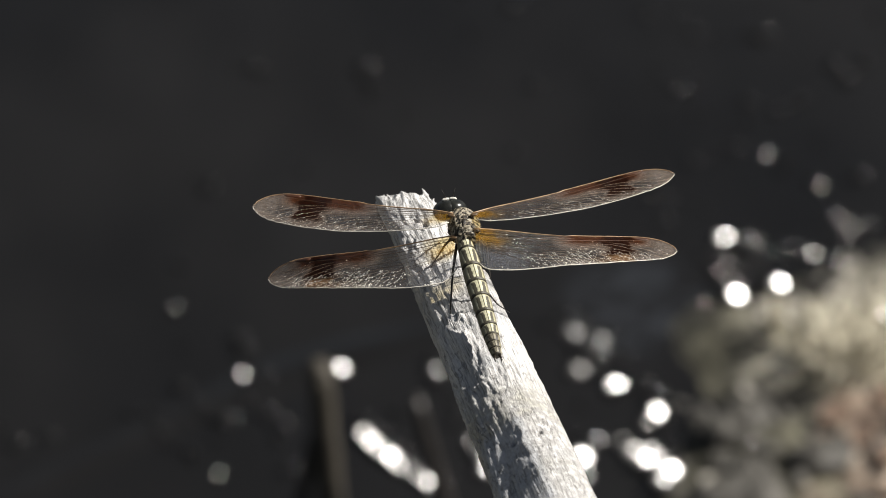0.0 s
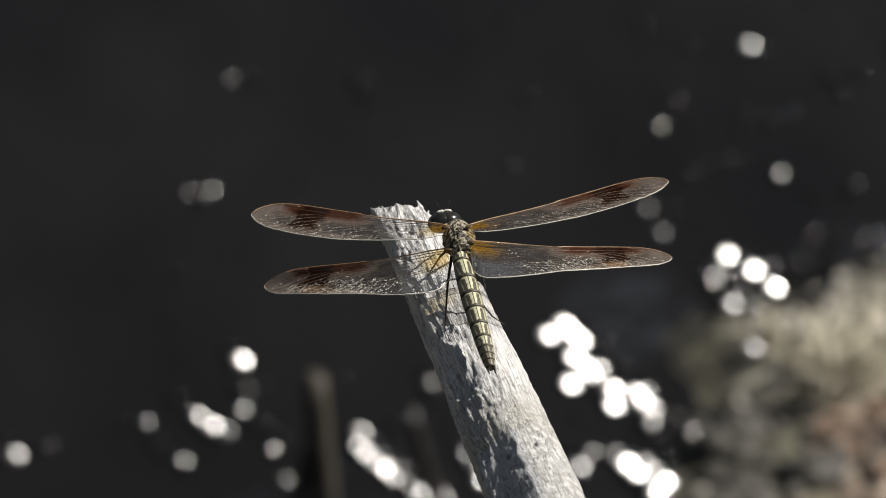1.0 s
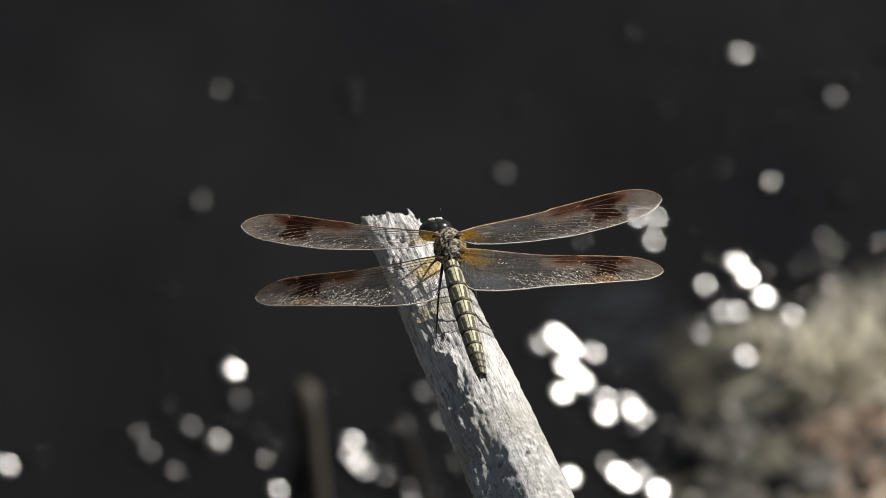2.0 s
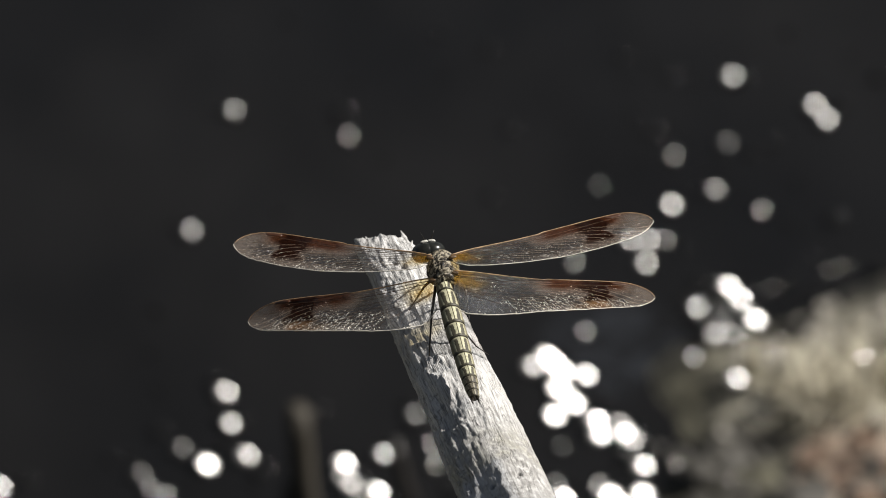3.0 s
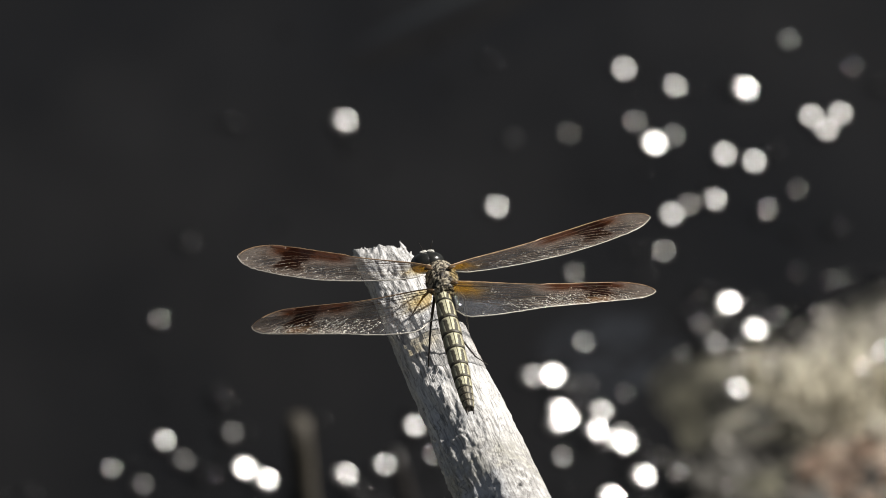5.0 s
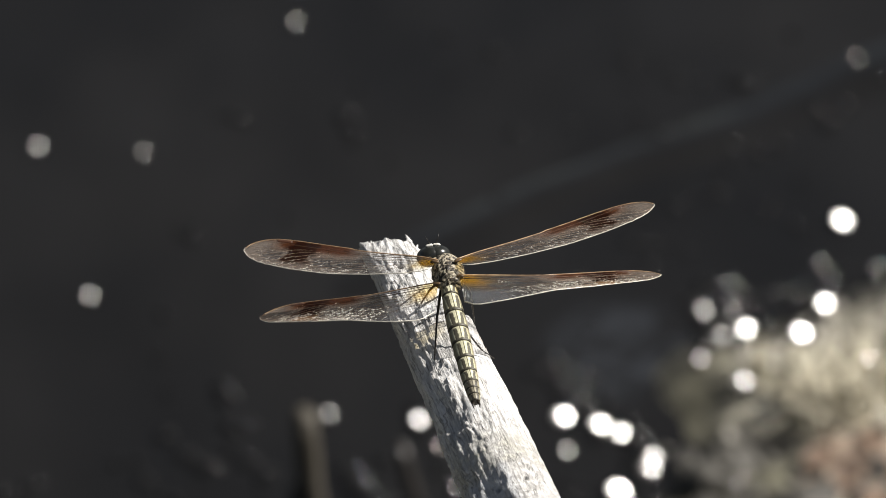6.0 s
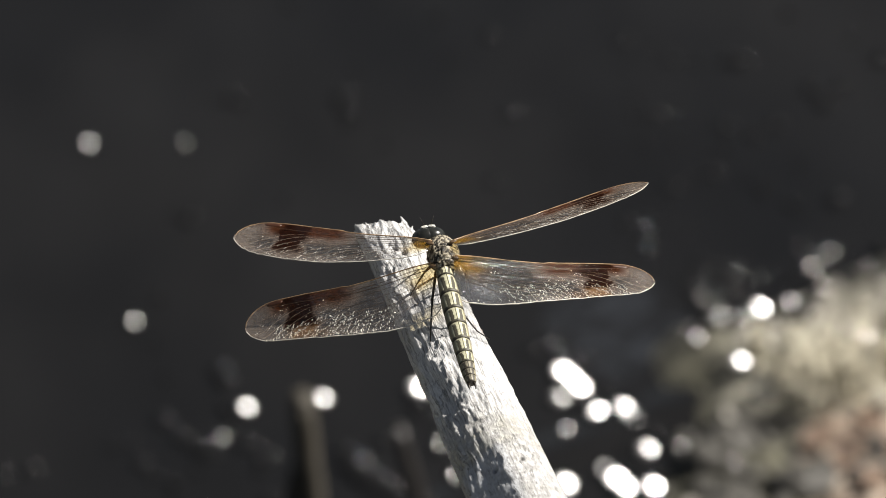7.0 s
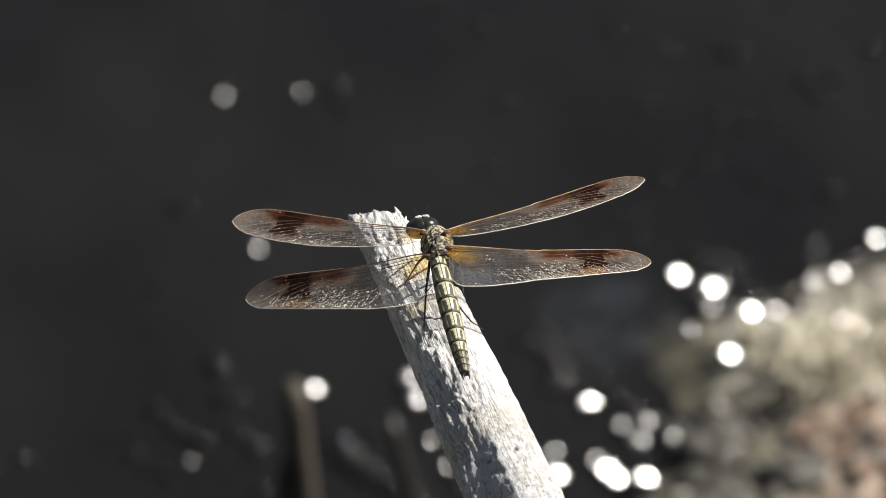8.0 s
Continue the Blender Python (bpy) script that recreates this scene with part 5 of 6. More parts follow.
    rock("clear", 0.1420, 0.8186, (0, 2.7), (0.5, 2.4), (1, 3.0), (2.5, 0), (3, 2.1), (4.5, 2.1), (6, 2.7), (6.5, 2.1), (7, 2.7), (8, 2.7))
    rock("soft", 0.1089, 0.8149, (0, 4.7), (0.5, 3.7), (1, 14.0), (8, 14.0))
    rock("bright", 0.0437, 0.8148, (0, 14.0), (0.5, 1.3), (1, 1.3), (2.5, 1.0), (3, 1.0), (3.5, 0), (4.5, 0), (6, 14.0), (8, 14.0))
    rock("clear", 0.0362, 0.8136, (0, 14.0), (0.5, 0), (1, 1.9), (2.5, 3.1), (3, 2.8), (4, 2.8), (4.5, 3.1), (6, 14.0), (8, 14.0))
    rock("clear", 0.0532, 0.8085, (0, 14.0), (1, 14.0), (2.5, 2.8), (3, 2.4), (3.5, 2.4), (4, 2.8), (4.5, 0), (6, 14.0), (8, 14.0))
    rock("clear", 0.0424, 0.8082, (0, 3.8), (0.5, 0), (1, 14.0), (8, 14.0))
    rock("soft", -0.0655, 0.8068, (0, 14.0), (3.5, 14.0), (4, 3.5), (4.5, 3.5), (6, 14.0), (8, 14.0))
    rock("clear", 0.1013, 0.8065, (0, 14.0), (0.5, 3.4), (1, 3.2), (2.5, 2.7), (6, 3.0), (6.5, 14.0), (7, 2.7), (7.5, 2.4), (8, 0))
    rock("dim", 0.0665, 0.8050, (0, 14.0), (4, 14.0), (4.5, 0), (6, 14.0), (8, 14.0))
    rock("soft", 0.0511, 0.8040, (0, 4.5), (0.5, 3.5), (1, 14.0), (8, 14.0))
    rock("dim", -0.0834, 0.8026, (0, 14.0), (3, 14.0), (3.5, 0), (4, 14.0), (8, 14.0))
    rock("clear", -0.0632, 0.7998, (0, 14.0), (0.5, 3.4), (1, 2.4), (2.5, 2.4), (3, 2.8), (3.5, 2.2), (4, 14.0), (8, 14.0))
    rock("bright", 0.0474, 0.7978, (0, 14.0), (0.5, 0), (3, 0), (3.5, 14.0), (6.5, 14.0), (7, 1.0), (7.5, 14.0), (8, 14.0))
    rock("soft", 0.0529, 0.7958, (0, 14.0), (0.5, 14.0), (1, 0), (2.5, 14.0), (8, 14.0))
    rock("soft", 0.0589, 0.7956, (0, 14.0), (3, 14.0), (3.5, 3.5), (4, 0), (4.5, 0), (6, 14.0), (8, 14.0))
    rock("dim", -0.0366, 0.7953, (0, 14.0), (6, 14.0), (6.5, 0), (7, 14.0), (8, 14.0))
    rock("clear", -0.0018, 0.7939, (0, 14.0), (6.5, 14.0), (7, 1.9), (7.5, 14.0), (8, 3.1))
    rock("bright", 0.0476, 0.7911, (0, 14.0), (3, 14.0), (3.5, 0), (4.5, 0), (6, 14.0), (8, 14.0))
    rock("faint", -0.0367, 0.7901, (0, 14.0), (7, 14.0), (7.5, 0), (8, 14.0))
    rock("soft", -0.0321, 0.7898, (0, 0), (0.5, 14.0), (4.5, 14.0), (6, 4.5), (6.5, 14.0), (7, 0), (7.5, 14.0), (8, 0))
    rock("clear", 0.0437, 0.7876, (0, 3.7), (0.5, 1.9), (1, 0), (3, 0), (3.5, 14.0), (4.5, 14.0), (6, 1.9), (6.5, 14.0), (7, 3.1), (7.5, 14.0), (8, 14.0))
    rock("soft", -0.0021, 0.7873, (0, 4.5), (0.5, 14.0), (1, 4.8), (2.5, 5.0), (3, 4.5), (4, 4.5), (4.5, 3.5), (6, 0), (6.5, 4.2), (7, 14.0), (7.5, 3.5), (8, 14.0))
    rock("faint", -0.0639, 0.7866, (0, 0), (0.5, 4.5), (1, 14.0), (6, 14.0), (6.5, 4.0), (7, 14.0), (8, 14.0))
    rock("soft", -0.0567, 0.7853, (0, 14.0), (6.5, 14.0), (7, 0), (7.5, 14.0), (8, 14.0))
    rock("faint", 0.0680, 0.7844, (0, 14.0), (0.5, 3.4), (1, 0), (2.5, 14.0), (8, 14.0))
    rock("soft", -0.0604, 0.7838, (0, 14.0), (0.5, 14.0), (1, 4.5), (2.5, 3.5), (3, 0), (3.5, 3.5), (4, 0), (4.5, 3.5), (6, 14.0), (8, 14.0))
    rock("clear", 0.0563, 0.7835, (0, 14.0), (0.5, 14.0), (1, 1.9), (2.5, 3.1), (3, 1.9), (3.5, 14.0), (4.5, 14.0), (6, 0), (6.5, 14.0), (8, 14.0))
    rock("soft", -0.0002, 0.7821, (0, 14.0), (0.5, 3.5), (1, 14.0), (7.5, 14.0), (8, 3.5))
    rock("soft", -0.0828, 0.7799, (0, 14.0), (3.5, 14.0), (4, 4.2), (4.5, 3.5), (6, 14.0), (8, 14.0))
    rock("bright", 0.0560, 0.7791, (0, 1.0), (0.5, 0.6), (1, 14.0), (6.5, 14.0), (7, 1.0), (7.5, 0.6), (8, 1.0))
    rock("clear", 0.0632, 0.7787, (0, 14.0), (4.5, 14.0), (6, 0), (6.5, 14.0), (8, 14.0))
    rock("bright", 0.0666, 0.7770, (0, 14.0), (0.5, 1.3), (1, 1.0), (2.5, 0), (4.5, 0), (6, 14.0), (6.5, 1.3), (7, 1.0), (7.5, 0.6), (8, 14.0))
    rock("clear", 0.0572, 0.7761, (0, 14.0), (0.5, 14.0), (1, 0), (2.5, 0), (3, 1.9), (3.5, 0), (4.5, 0), (6, 14.0), (6.5, 0), (7, 14.0), (8, 14.0))
    rock("soft", 0.0694, 0.7756, (0, 14.0), (4.5, 14.0), (6, 0), (6.5, 14.0), (8, 14.0))
    rock("faint", -0.0620, 0.7732, (0, 14.0), (0.5, 4.5), (1, 3.4), (2.5, 14.0), (8, 14.0))
    rock("faint", 0.0042, 0.7722, (0, 14.0), (1, 14.0), (2.5, 3.4), (3, 0), (3.5, 0), (4, 3.4), (4.5, 0), (6, 3.4), (6.5, 3.4), (7, 14.0), (8, 14.0))
    rock("faint", 0.0743, 0.7706, (0, 14.0), (7.5, 14.0), (8, 0))
    rock("soft", 0.0711, 0.7705, (0, 14.0), (6, 14.0), (6.5, 0), (7, 14.0), (8, 14.0))
    rock("faint", 0.0451, 0.7703, (0, 14.0), (1, 14.0), (2.5, 4.5), (3, 4.5), (3.5, 4.0), (4, 4.5), (4.5, 4.0), (6, 0), (6.5, 3.4), (7.5, 3.4), (8, 14.0))
    rock("soft", -0.0764, 0.7694, (0, 14.0), (0.5, 0), (1, 3.5), (2.5, 4.8), (3.5, 4.5), (4, 4.2), (4.5, 4.8), (6, 14.0), (8, 14.0))
    rock("dim", -0.0640, 0.7693, (0, 14.0), (6.5, 14.0), (7, 0), (7.5, 14.0), (8, 14.0))
    rock("soft", 0.0662, 0.7675, (0, 14.0), (1, 14.0), (2.5, 4.2), (3.5, 4.2), (4, 14.0), (7, 14.0), (7.5, 3.5), (8, 0))
    rock("faint", -0.0923, 0.7667, (0, 14.0), (0.5, 4.5), (1, 4.0), (2.5, 4.5), (3, 14.0), (3.5, 14.0), (4, 0), (4.5, 14.0), (8, 14.0))
    rock("soft", 0.0727, 0.7664, (0, 14.0), (4.5, 14.0), (6, 0), (6.5, 14.0), (8, 14.0))
    rock("soft", -0.0123, 0.7660, (0, 14.0), (1, 14.0), (2.5, 3.5), (4.5, 3.5), (6, 14.0), (8, 14.0))
    rock("clear", 0.0693, 0.7659, (0, 0), (0.5, 1.9), (1, 1.9), (2.5, 14.0), (8, 14.0))
    rock("faint", -0.0986, 0.7655, (0, 14.0), (3.5, 14.0), (4, 4.0), (4.5, 3.4), (6, 14.0), (8, 14.0))
    rock("clear", -0.0556, 0.7655, (0, 14.0), (2.5, 14.0), (3, 2.8), (3.5, 2.4), (4, 1.9), (4.5, 0), (6, 14.0), (8, 14.0))
    rock("faint", 0.0049, 0.7640, (0, 14.0), (6.5, 14.0), (7, 3.4), (7.5, 3.4), (8, 14.0))
    rock("clear", -0.0710, 0.7636, (0, 14.0), (0.5, 0), (1, 1.9), (2.5, 14.0), (8, 14.0))
    rock("clear", -0.0673, 0.7616, (0, 14.0), (0.5, 0), (1, 3.9), (2.5, 1.9), (3, 0), (3.5, 2.4), (4, 2.4), (4.5, 1.9), (6, 14.0), (8, 14.0))
    rock("clear", -0.0245, 0.7609, (0, 14.0), (0.5, 1.9), (1, 3.1), (2.5, 2.4), (3, 1.9), (3.5, 2.8), (4.5, 2.8), (6, 14.0), (8, 14.0))
    rock("faint", 0.0046, 0.7603, (0, 14.0), (2.5, 14.0), (3, 3.4), (3.5, 3.4), (4, 14.0), (7.5, 14.0), (8, 3.4))
    rock("clear", 0.0705, 0.7591, (0, 14.0), (1, 14.0), (2.5, 1.9), (3, 2.4), (3.5, 1.9), (4.5, 1.9), (6, 2.8), (6.5, 3.1), (7, 2.8), (7.5, 2.8), (8, 3.4))
    rock("soft", 0.0656, 0.7590, (0, 4.2), (0.5, 3.5), (1, 14.0), (8, 14.0))
    rock("faint", -0.1394, 0.7588, (0, 14.0), (0.5, 3.4), (1, 14.0), (8, 14.0))
    rock("clear", -0.0495, 0.7585, (0, 14.0), (1, 14.0), (2.5, 1.9), (3, 14.0), (3.5, 2.4), (4.5, 2.4), (6, 14.0), (8, 14.0))
    rock("soft", -0.0890, 0.7560, (0, 14.0), (1, 14.0), (2.5, 5.0), (3.5, 4.8), (4, 4.2), (4.5, 3.5), (6, 14.0), (8, 14.0))
    rock("faint", 0.0441, 0.7546, (0, 14.0), (7.5, 14.0), (8, 0))
    rock("clear", -0.0206, 0.7534, (0, 14.0), (3, 14.0), (3.5, 0), (4.5, 0), (6, 14.0), (8, 14.0))
    rock("clear", -0.1241, 0.7527, (0, 14.0), (3.5, 14.0), (4, 0), (4.5, 14.0), (8, 14.0))
    rock("faint", -0.0519, 0.7522, (0, 14.0), (0.5, 14.0), (1, 3.4), (2.5, 14.0), (8, 14.0))
    rock("dim", -0.0716, 0.7518, (0, 14.0), (7.5, 14.0), (8, 0))
    rock("faint", 0.0429, 0.7508, (0, 14.0), (1, 14.0), (2.5, 3.4), (3, 3.4), (3.5, 14.0), (8, 14.0))
    rock("faint", 0.0490, 0.7507, (0, 3.4), (0.5, 0), (1, 3.4), (2.5, 14.0), (8, 14.0))
    rock("faint", 0.0095, 0.7505, (0, 14.0), (4.5, 14.0), (6, 3.4), (6.5, 14.0), (8, 14.0))
    rock("faint", -0.0859, 0.7492, (0, 14.0), (2.5, 14.0), (3, 3.4), (3.5, 14.0), (8, 14.0))
    rock("bright", -0.0213, 0.7492, (0, 0), (0.5, 1.0), (1, 0.2), (3, 1.3), (3.5, 14.0), (6, 14.0), (6.5, 1.0), (7, 14.0), (7.5, 0.6), (8, 14.0))
    rock("clear", -0.1336, 0.7488, (0, 14.0), (0.5, 0), (1, 3.1), (2.5, 2.8), (3, 2.8), (3.5, 14.0), (8, 14.0))
    rock("bright", 0.0607, 0.7481, (0, 14.0), (3.5, 14.0), (4, 1.0), (4.5, 1.0), (6, 0.6), (6.5, 14.0), (8, 14.0))
    rock("bright", -0.0189, 0.7474, (0, 14.0), (3, 14.0), (3.5, 1.0), (4, 14.0), (7, 14.0), (7.5, 0), (8, 14.0))
    rock("faint", 0.0094, 0.7465, (0, 14.0), (6.5, 14.0), (7, 3.4), (8, 3.4))
    rock("faint", -0.0801, 0.7459, (0, 14.0), (0.5, 14.0), (1, 3.4), (2.5, 14.0), (3, 0), (3.5, 14.0), (8, 14.0))
    rock("clear", 0.0706, 0.7455, (0, 14.0), (2.5, 14.0), (3, 0), (3.5, 14.0), (8, 14.0))
    rock("faint", -0.0780, 0.7449, (0, 14.0), (1, 14.0), (2.5, 0), (3, 14.0), (8, 14.0))
    rock("bright", 0.0606, 0.7440, (0, 2.6), (0.5, 2.3), (1, 0.6), (2.5, 0), (3, 0), (3.5, 1.0), (4, 14.0), (6, 14.0), (6.5, 0.6), (7, 0.6), (7.5, 0), (8, 0))
    rock("faint", 0.0110, 0.7437, (0, 3.4), (1, 3.4), (2.5, 14.0), (8, 14.0))
    rock("clear", 0.0447, 0.7421, (0, 0), (0.5, 3.4), (1, 3.1), (2.5, 0), (3, 1.9), (3.5, 14.0), (6, 14.0), (6.5, 2.4), (7, 0), (8, 0))
    rock("bright", -0.0151, 0.7416, (0, 0), (0.5, 0), (1, 0), (2.5, 14.0), (6, 14.0), (6.5, 1.3), (7, 14.0), (7.5, 0), (8, 14.0))
    rock("bright", -0.0116, 0.7411, (0, 14.0), (1, 14.0), (2.5, 1.6), (3, 2.1), (3.5, 14.0), (7, 14.0), (7.5, 0), (8, 14.0))
    rock("dim", -0.0792, 0.7410, (0, 14.0), (7, 14.0), (7.5, 0), (8, 14.0))
    rock("bright", 0.0695, 0.7399, (0, 0), (1, 0), (2.5, 1.0), (3, 14.0), (8, 14.0))
    rock("bright", 0.0718, 0.7392, (0, 14.0), (6, 14.0), (6.5, 1.0), (7, 1.0), (7.5, 0.6), (8, 1.0))
    rock("bright", -0.0082, 0.7371, (0, 14.0), (7, 14.0), (7.5, 0), (8, 14.0))
    rock("soft", -0.0478, 0.7355, (0, 14.0), (0.5, 14.0), (1, 4.8), (2.5, 3.5), (3, 14.0), (8, 14.0))
    rock("bright", -0.0041, 0.7352, (0, 14.0), (1, 14.0), (2.5, 1.0), (3, 14.0), (7, 14.0), (7.5, 0), (8, 14.0))
    rock("soft", 0.0134, 0.7346, (0, 3.5), (1, 3.5), (2.5, 14.0), (8, 14.0))
    rock("dim", -0.0701, 0.7333, (0, 0), (0.5, 14.0), (8, 14.0))
    rock("bright", -0.0065, 0.7331, (0, 0), (0.5, 0), (1, 0), (2.5, 14.0), (8, 14.0))
    rock("faint", 0.0458, 0.7321, (0, 0), (0.5, 0), (1, 14.0), (8, 14.0))
    rock("clear", 0.0687, 0.7297, (0, 3.1), (0.5, 1.9), (1, 1.9), (2.5, 14.0), (8, 14.0))
    rock("bright", 0.0013, 0.7272, (0, 14.0), (0.5, 0), (1, 0), (2.5, 14.0), (8, 14.0))
    rock("clear", 0.0465, 0.8106, (0, 14.0), (0.5, 1.3), (1, 1.3), (2.5, 1.0), (3, 1.0), (3.5, 0), (4.5, 0), (6, 14.0), (8, 14.0))
    rock("clear", 0.0413, 0.8194, (0, 14.0), (0.5, 1.3), (1, 1.3), (2.5, 1.0), (3, 1.0), (3.5, 0), (4.5, 0), (6, 14.0), (8, 14.0))
    rock("clear", 0.0502, 0.7935, (0, 14.0), (0.5, 0), (3, 0), (3.5, 14.0), (6.5, 14.0), (7, 1.0), (7.5, 14.0), (8, 14.0))
    rock("clear", 0.0450, 0.8023, (0, 14.0), (0.5, 0), (3, 0), (3.5, 14.0), (6.5, 14.0), (7, 1.0), (7.5, 14.0), (8, 14.0))
    rock("clear", 0.0504, 0.7868, (0, 14.0), (3, 14.0), (3.5, 0), (4.5, 0), (6, 14.0), (8, 14.0))
    rock("clear", 0.0452, 0.7956, (0, 14.0), (3, 14.0), (3.5, 0), (4.5, 0), (6, 14.0), (8, 14.0))
    rock("clear", 0.0694, 0.7728, (0, 14.0), (0.5, 1.3), (1, 1.0), (2.5, 0), (4.5, 0), (6, 14.0), (6.5, 1.3), (7, 1.0), (7.5, 0.6), (8, 14.0))
    rock("clear", 0.0642, 0.7816, (0, 14.0), (0.5, 1.3), (1, 1.0), (2.5, 0), (4.5, 0), (6, 14.0), (6.5, 1.3), (7, 1.0), (7.5, 0.6), (8, 14.0))
    rock("clear", -0.0185, 0.7450, (0, 0), (0.5, 1.0), (1, 0.2), (3, 1.3), (3.5, 14.0), (6, 14.0), (6.5, 1.0), (7, 14.0), (7.5, 0.6), (8, 14.0))
    rock("clear", -0.0238, 0.7538, (0, 0), (0.5, 1.0), (1, 0.2), (3, 1.3), (3.5, 14.0), (6, 14.0), (6.5, 1.0), (7, 14.0), (7.5, 0.6), (8, 14.0))
    rock("clear", -0.0161, 0.7431, (0, 14.0), (3, 14.0), (3.5, 1.0), (4, 14.0), (7, 14.0), (7.5, 0), (8, 14.0))
    rock("clear", -0.0213, 0.7519, (0, 14.0), (3, 14.0), (3.5, 1.0), (4, 14.0), (7, 14.0), (7.5, 0), (8, 14.0))
    rock("clear", 0.0634, 0.7398, (0, 2.6), (0.5, 2.3), (1, 0.6), (2.5, 0), (3, 0), (3.5, 1.0), (4, 14.0), (6, 14.0), (6.5, 0.6), (7, 0.6), (7.5, 0), (8, 0))
    rock("clear", 0.0582, 0.7486, (0, 2.6), (0.5, 2.3), (1, 0.6), (2.5, 0), (3, 0), (3.5, 1.0), (4, 14.0), (6, 14.0), (6.5, 0.6), (7, 0.6), (7.5, 0), (8, 0))
    rock("clear", -0.0123, 0.7374, (0, 0), (0.5, 0), (1, 0), (2.5, 14.0), (6, 14.0), (6.5, 1.3), (7, 14.0), (7.5, 0), (8, 14.0))
    rock("clear", -0.0176, 0.7462, (0, 0), (0.5, 0), (1, 0), (2.5, 14.0), (6, 14.0), (6.5, 1.3), (7, 14.0), (7.5, 0), (8, 14.0))
    rock("clear", -0.0088, 0.7369, (0, 14.0), (1, 14.0), (2.5, 1.6), (3, 2.1), (3.5, 14.0), (7, 14.0), (7.5, 0), (8, 14.0))
    rock("clear", -0.0140, 0.7457, (0, 14.0), (1, 14.0), (2.5, 1.6), (3, 2.1), (3.5, 14.0), (7, 14.0), (7.5, 0), (8, 14.0))
    rock("clear", 0.0723, 0.7357, (0, 0), (1, 0), (2.5, 1.0), (3, 14.0), (8, 14.0))
    rock("clear", 0.0671, 0.7445, (0, 0), (1, 0), (2.5, 1.0), (3, 14.0), (8, 14.0))
    rock("clear", -0.0054, 0.7329, (0, 14.0), (7, 14.0), (7.5, 0), (8, 14.0))
    rock("clear", -0.0106, 0.7417, (0, 14.0), (7, 14.0), (7.5, 0), (8, 14.0))
    rock("clear", -0.0013, 0.7310, (0, 14.0), (1, 14.0), (2.5, 1.0), (3, 14.0), (7, 14.0), (7.5, 0), (8, 14.0))
    rock("clear", -0.0065, 0.7398, (0, 14.0), (1, 14.0), (2.5, 1.0), (3, 14.0), (7, 14.0), (7.5, 0), (8, 14.0))
    rock("clear", -0.0037, 0.7289, (0, 0), (0.5, 0), (1, 0), (2.5, 14.0), (8, 14.0))
    rock("clear", -0.0089, 0.7377, (0, 0), (0.5, 0), (1, 0), (2.5, 14.0), (8, 14.0))
    drift("faint", (0, -0.2722, 0.9578), (4.5, -0.2322, 0.9538), (5.8, -0.1362, 0.9478), (6, -0.1322, 0.9478), (6.5, -0.1287, 0.9456), (7, -0.1130, 0.9393), (7.5, -0.0950, 0.9608), (8, -0.0649, 0.9612))
    drift("faint", (0, -0.2508, 0.8681), (4.5, -0.2108, 0.8641), (5.8, -0.1148, 0.8581), (6, -0.1108, 0.8581), (6.5, -0.1121, 0.8472), (7, -0.0943, 0.8339), (7.5, -0.0829, 0.8600), (8, -0.0517, 0.8692))
    drift("dim", (0, -0.2357, 0.9529), (4.5, -0.1957, 0.9489), (5.8, -0.0997, 0.9429), (6, -0.0957, 0.9429), (6.5, -0.0972, 0.9409), (7, -0.0803, 0.9385), (7.5, -0.0667, 0.9619), (8, -0.0377, 0.9627))
    rock("veil", 0.1013, 0.8357, (0, 9), (1, 0), (2.2, 9), (2.8, 0), (3.6, 9), (4.9, 0), (5.9, 9), (7.1, 0), (8, 0))
    rock("dim", 0.0919, 0.8434, (0, 0), (0.6, 9), (1.3, 0), (2.5, 9), (3.6, 0), (4.3, 9), (5.4, 0), (6, 9), (7, 0), (7.6, 9), (8, 9))
    rock("dim", 0.0914, 0.8562, (0, 9), (0.6, 0), (1.9, 9), (2.8, 0), (3.9, 9), (4.5, 0), (5.8, 9), (6.8, 0), (8, 0))
    rock("veil", 0.0935, 0.8505, (0, 0), (0.5, 9), (1.2, 0), (2.2, 9), (2.7, 0), (3.7, 9), (4.5, 0), (5.2, 9), (6.4, 0), (7.3, 9), (8, 9))
    rock("veil", 0.1047, 0.8623, (0, 0), (1, 9), (2.2, 0), (2.7, 9), (3.8, 0), (4.6, 9), (5.6, 0), (6.1, 9), (6.6, 0), (7.3, 9), (8, 9))
    rock("veil", 0.1045, 0.8284, (0, 0), (0.7, 9), (1.6, 0), (2.7, 9), (3.3, 0), (4.4, 9), (5.5, 0), (6.7, 9), (7.3, 0), (8, 0))
    rock("veil", 0.0942, 0.8408, (0, 0), (1.1, 9), (2.1, 0), (2.8, 9), (3.6, 0), (4.2, 9), (4.8, 0), (5.4, 9), (6.5, 0), (8, 0))
    rock("veil", 0.0861, 0.8264, (0, 0), (0.6, 9), (1.6, 0), (2.7, 9), (3.6, 0), (4.4, 9), (5, 0), (6.2, 9), (6.7, 0), (7.6, 9), (8, 9))
    rock("veil", 0.1038, 0.8276, (0, 9), (0.5, 0), (1.3, 9), (2, 0), (3.1, 9), (3.9, 0), (4.7, 9), (6, 0), (7.2, 9), (8, 9))
    rock("veil", 0.0979, 0.8362, (0, 0), (0.7, 9), (1.3, 0), (2.1, 9), (3.4, 0), (4.7, 9), (5.7, 0), (6.6, 9), (7.4, 0), (8, 0))
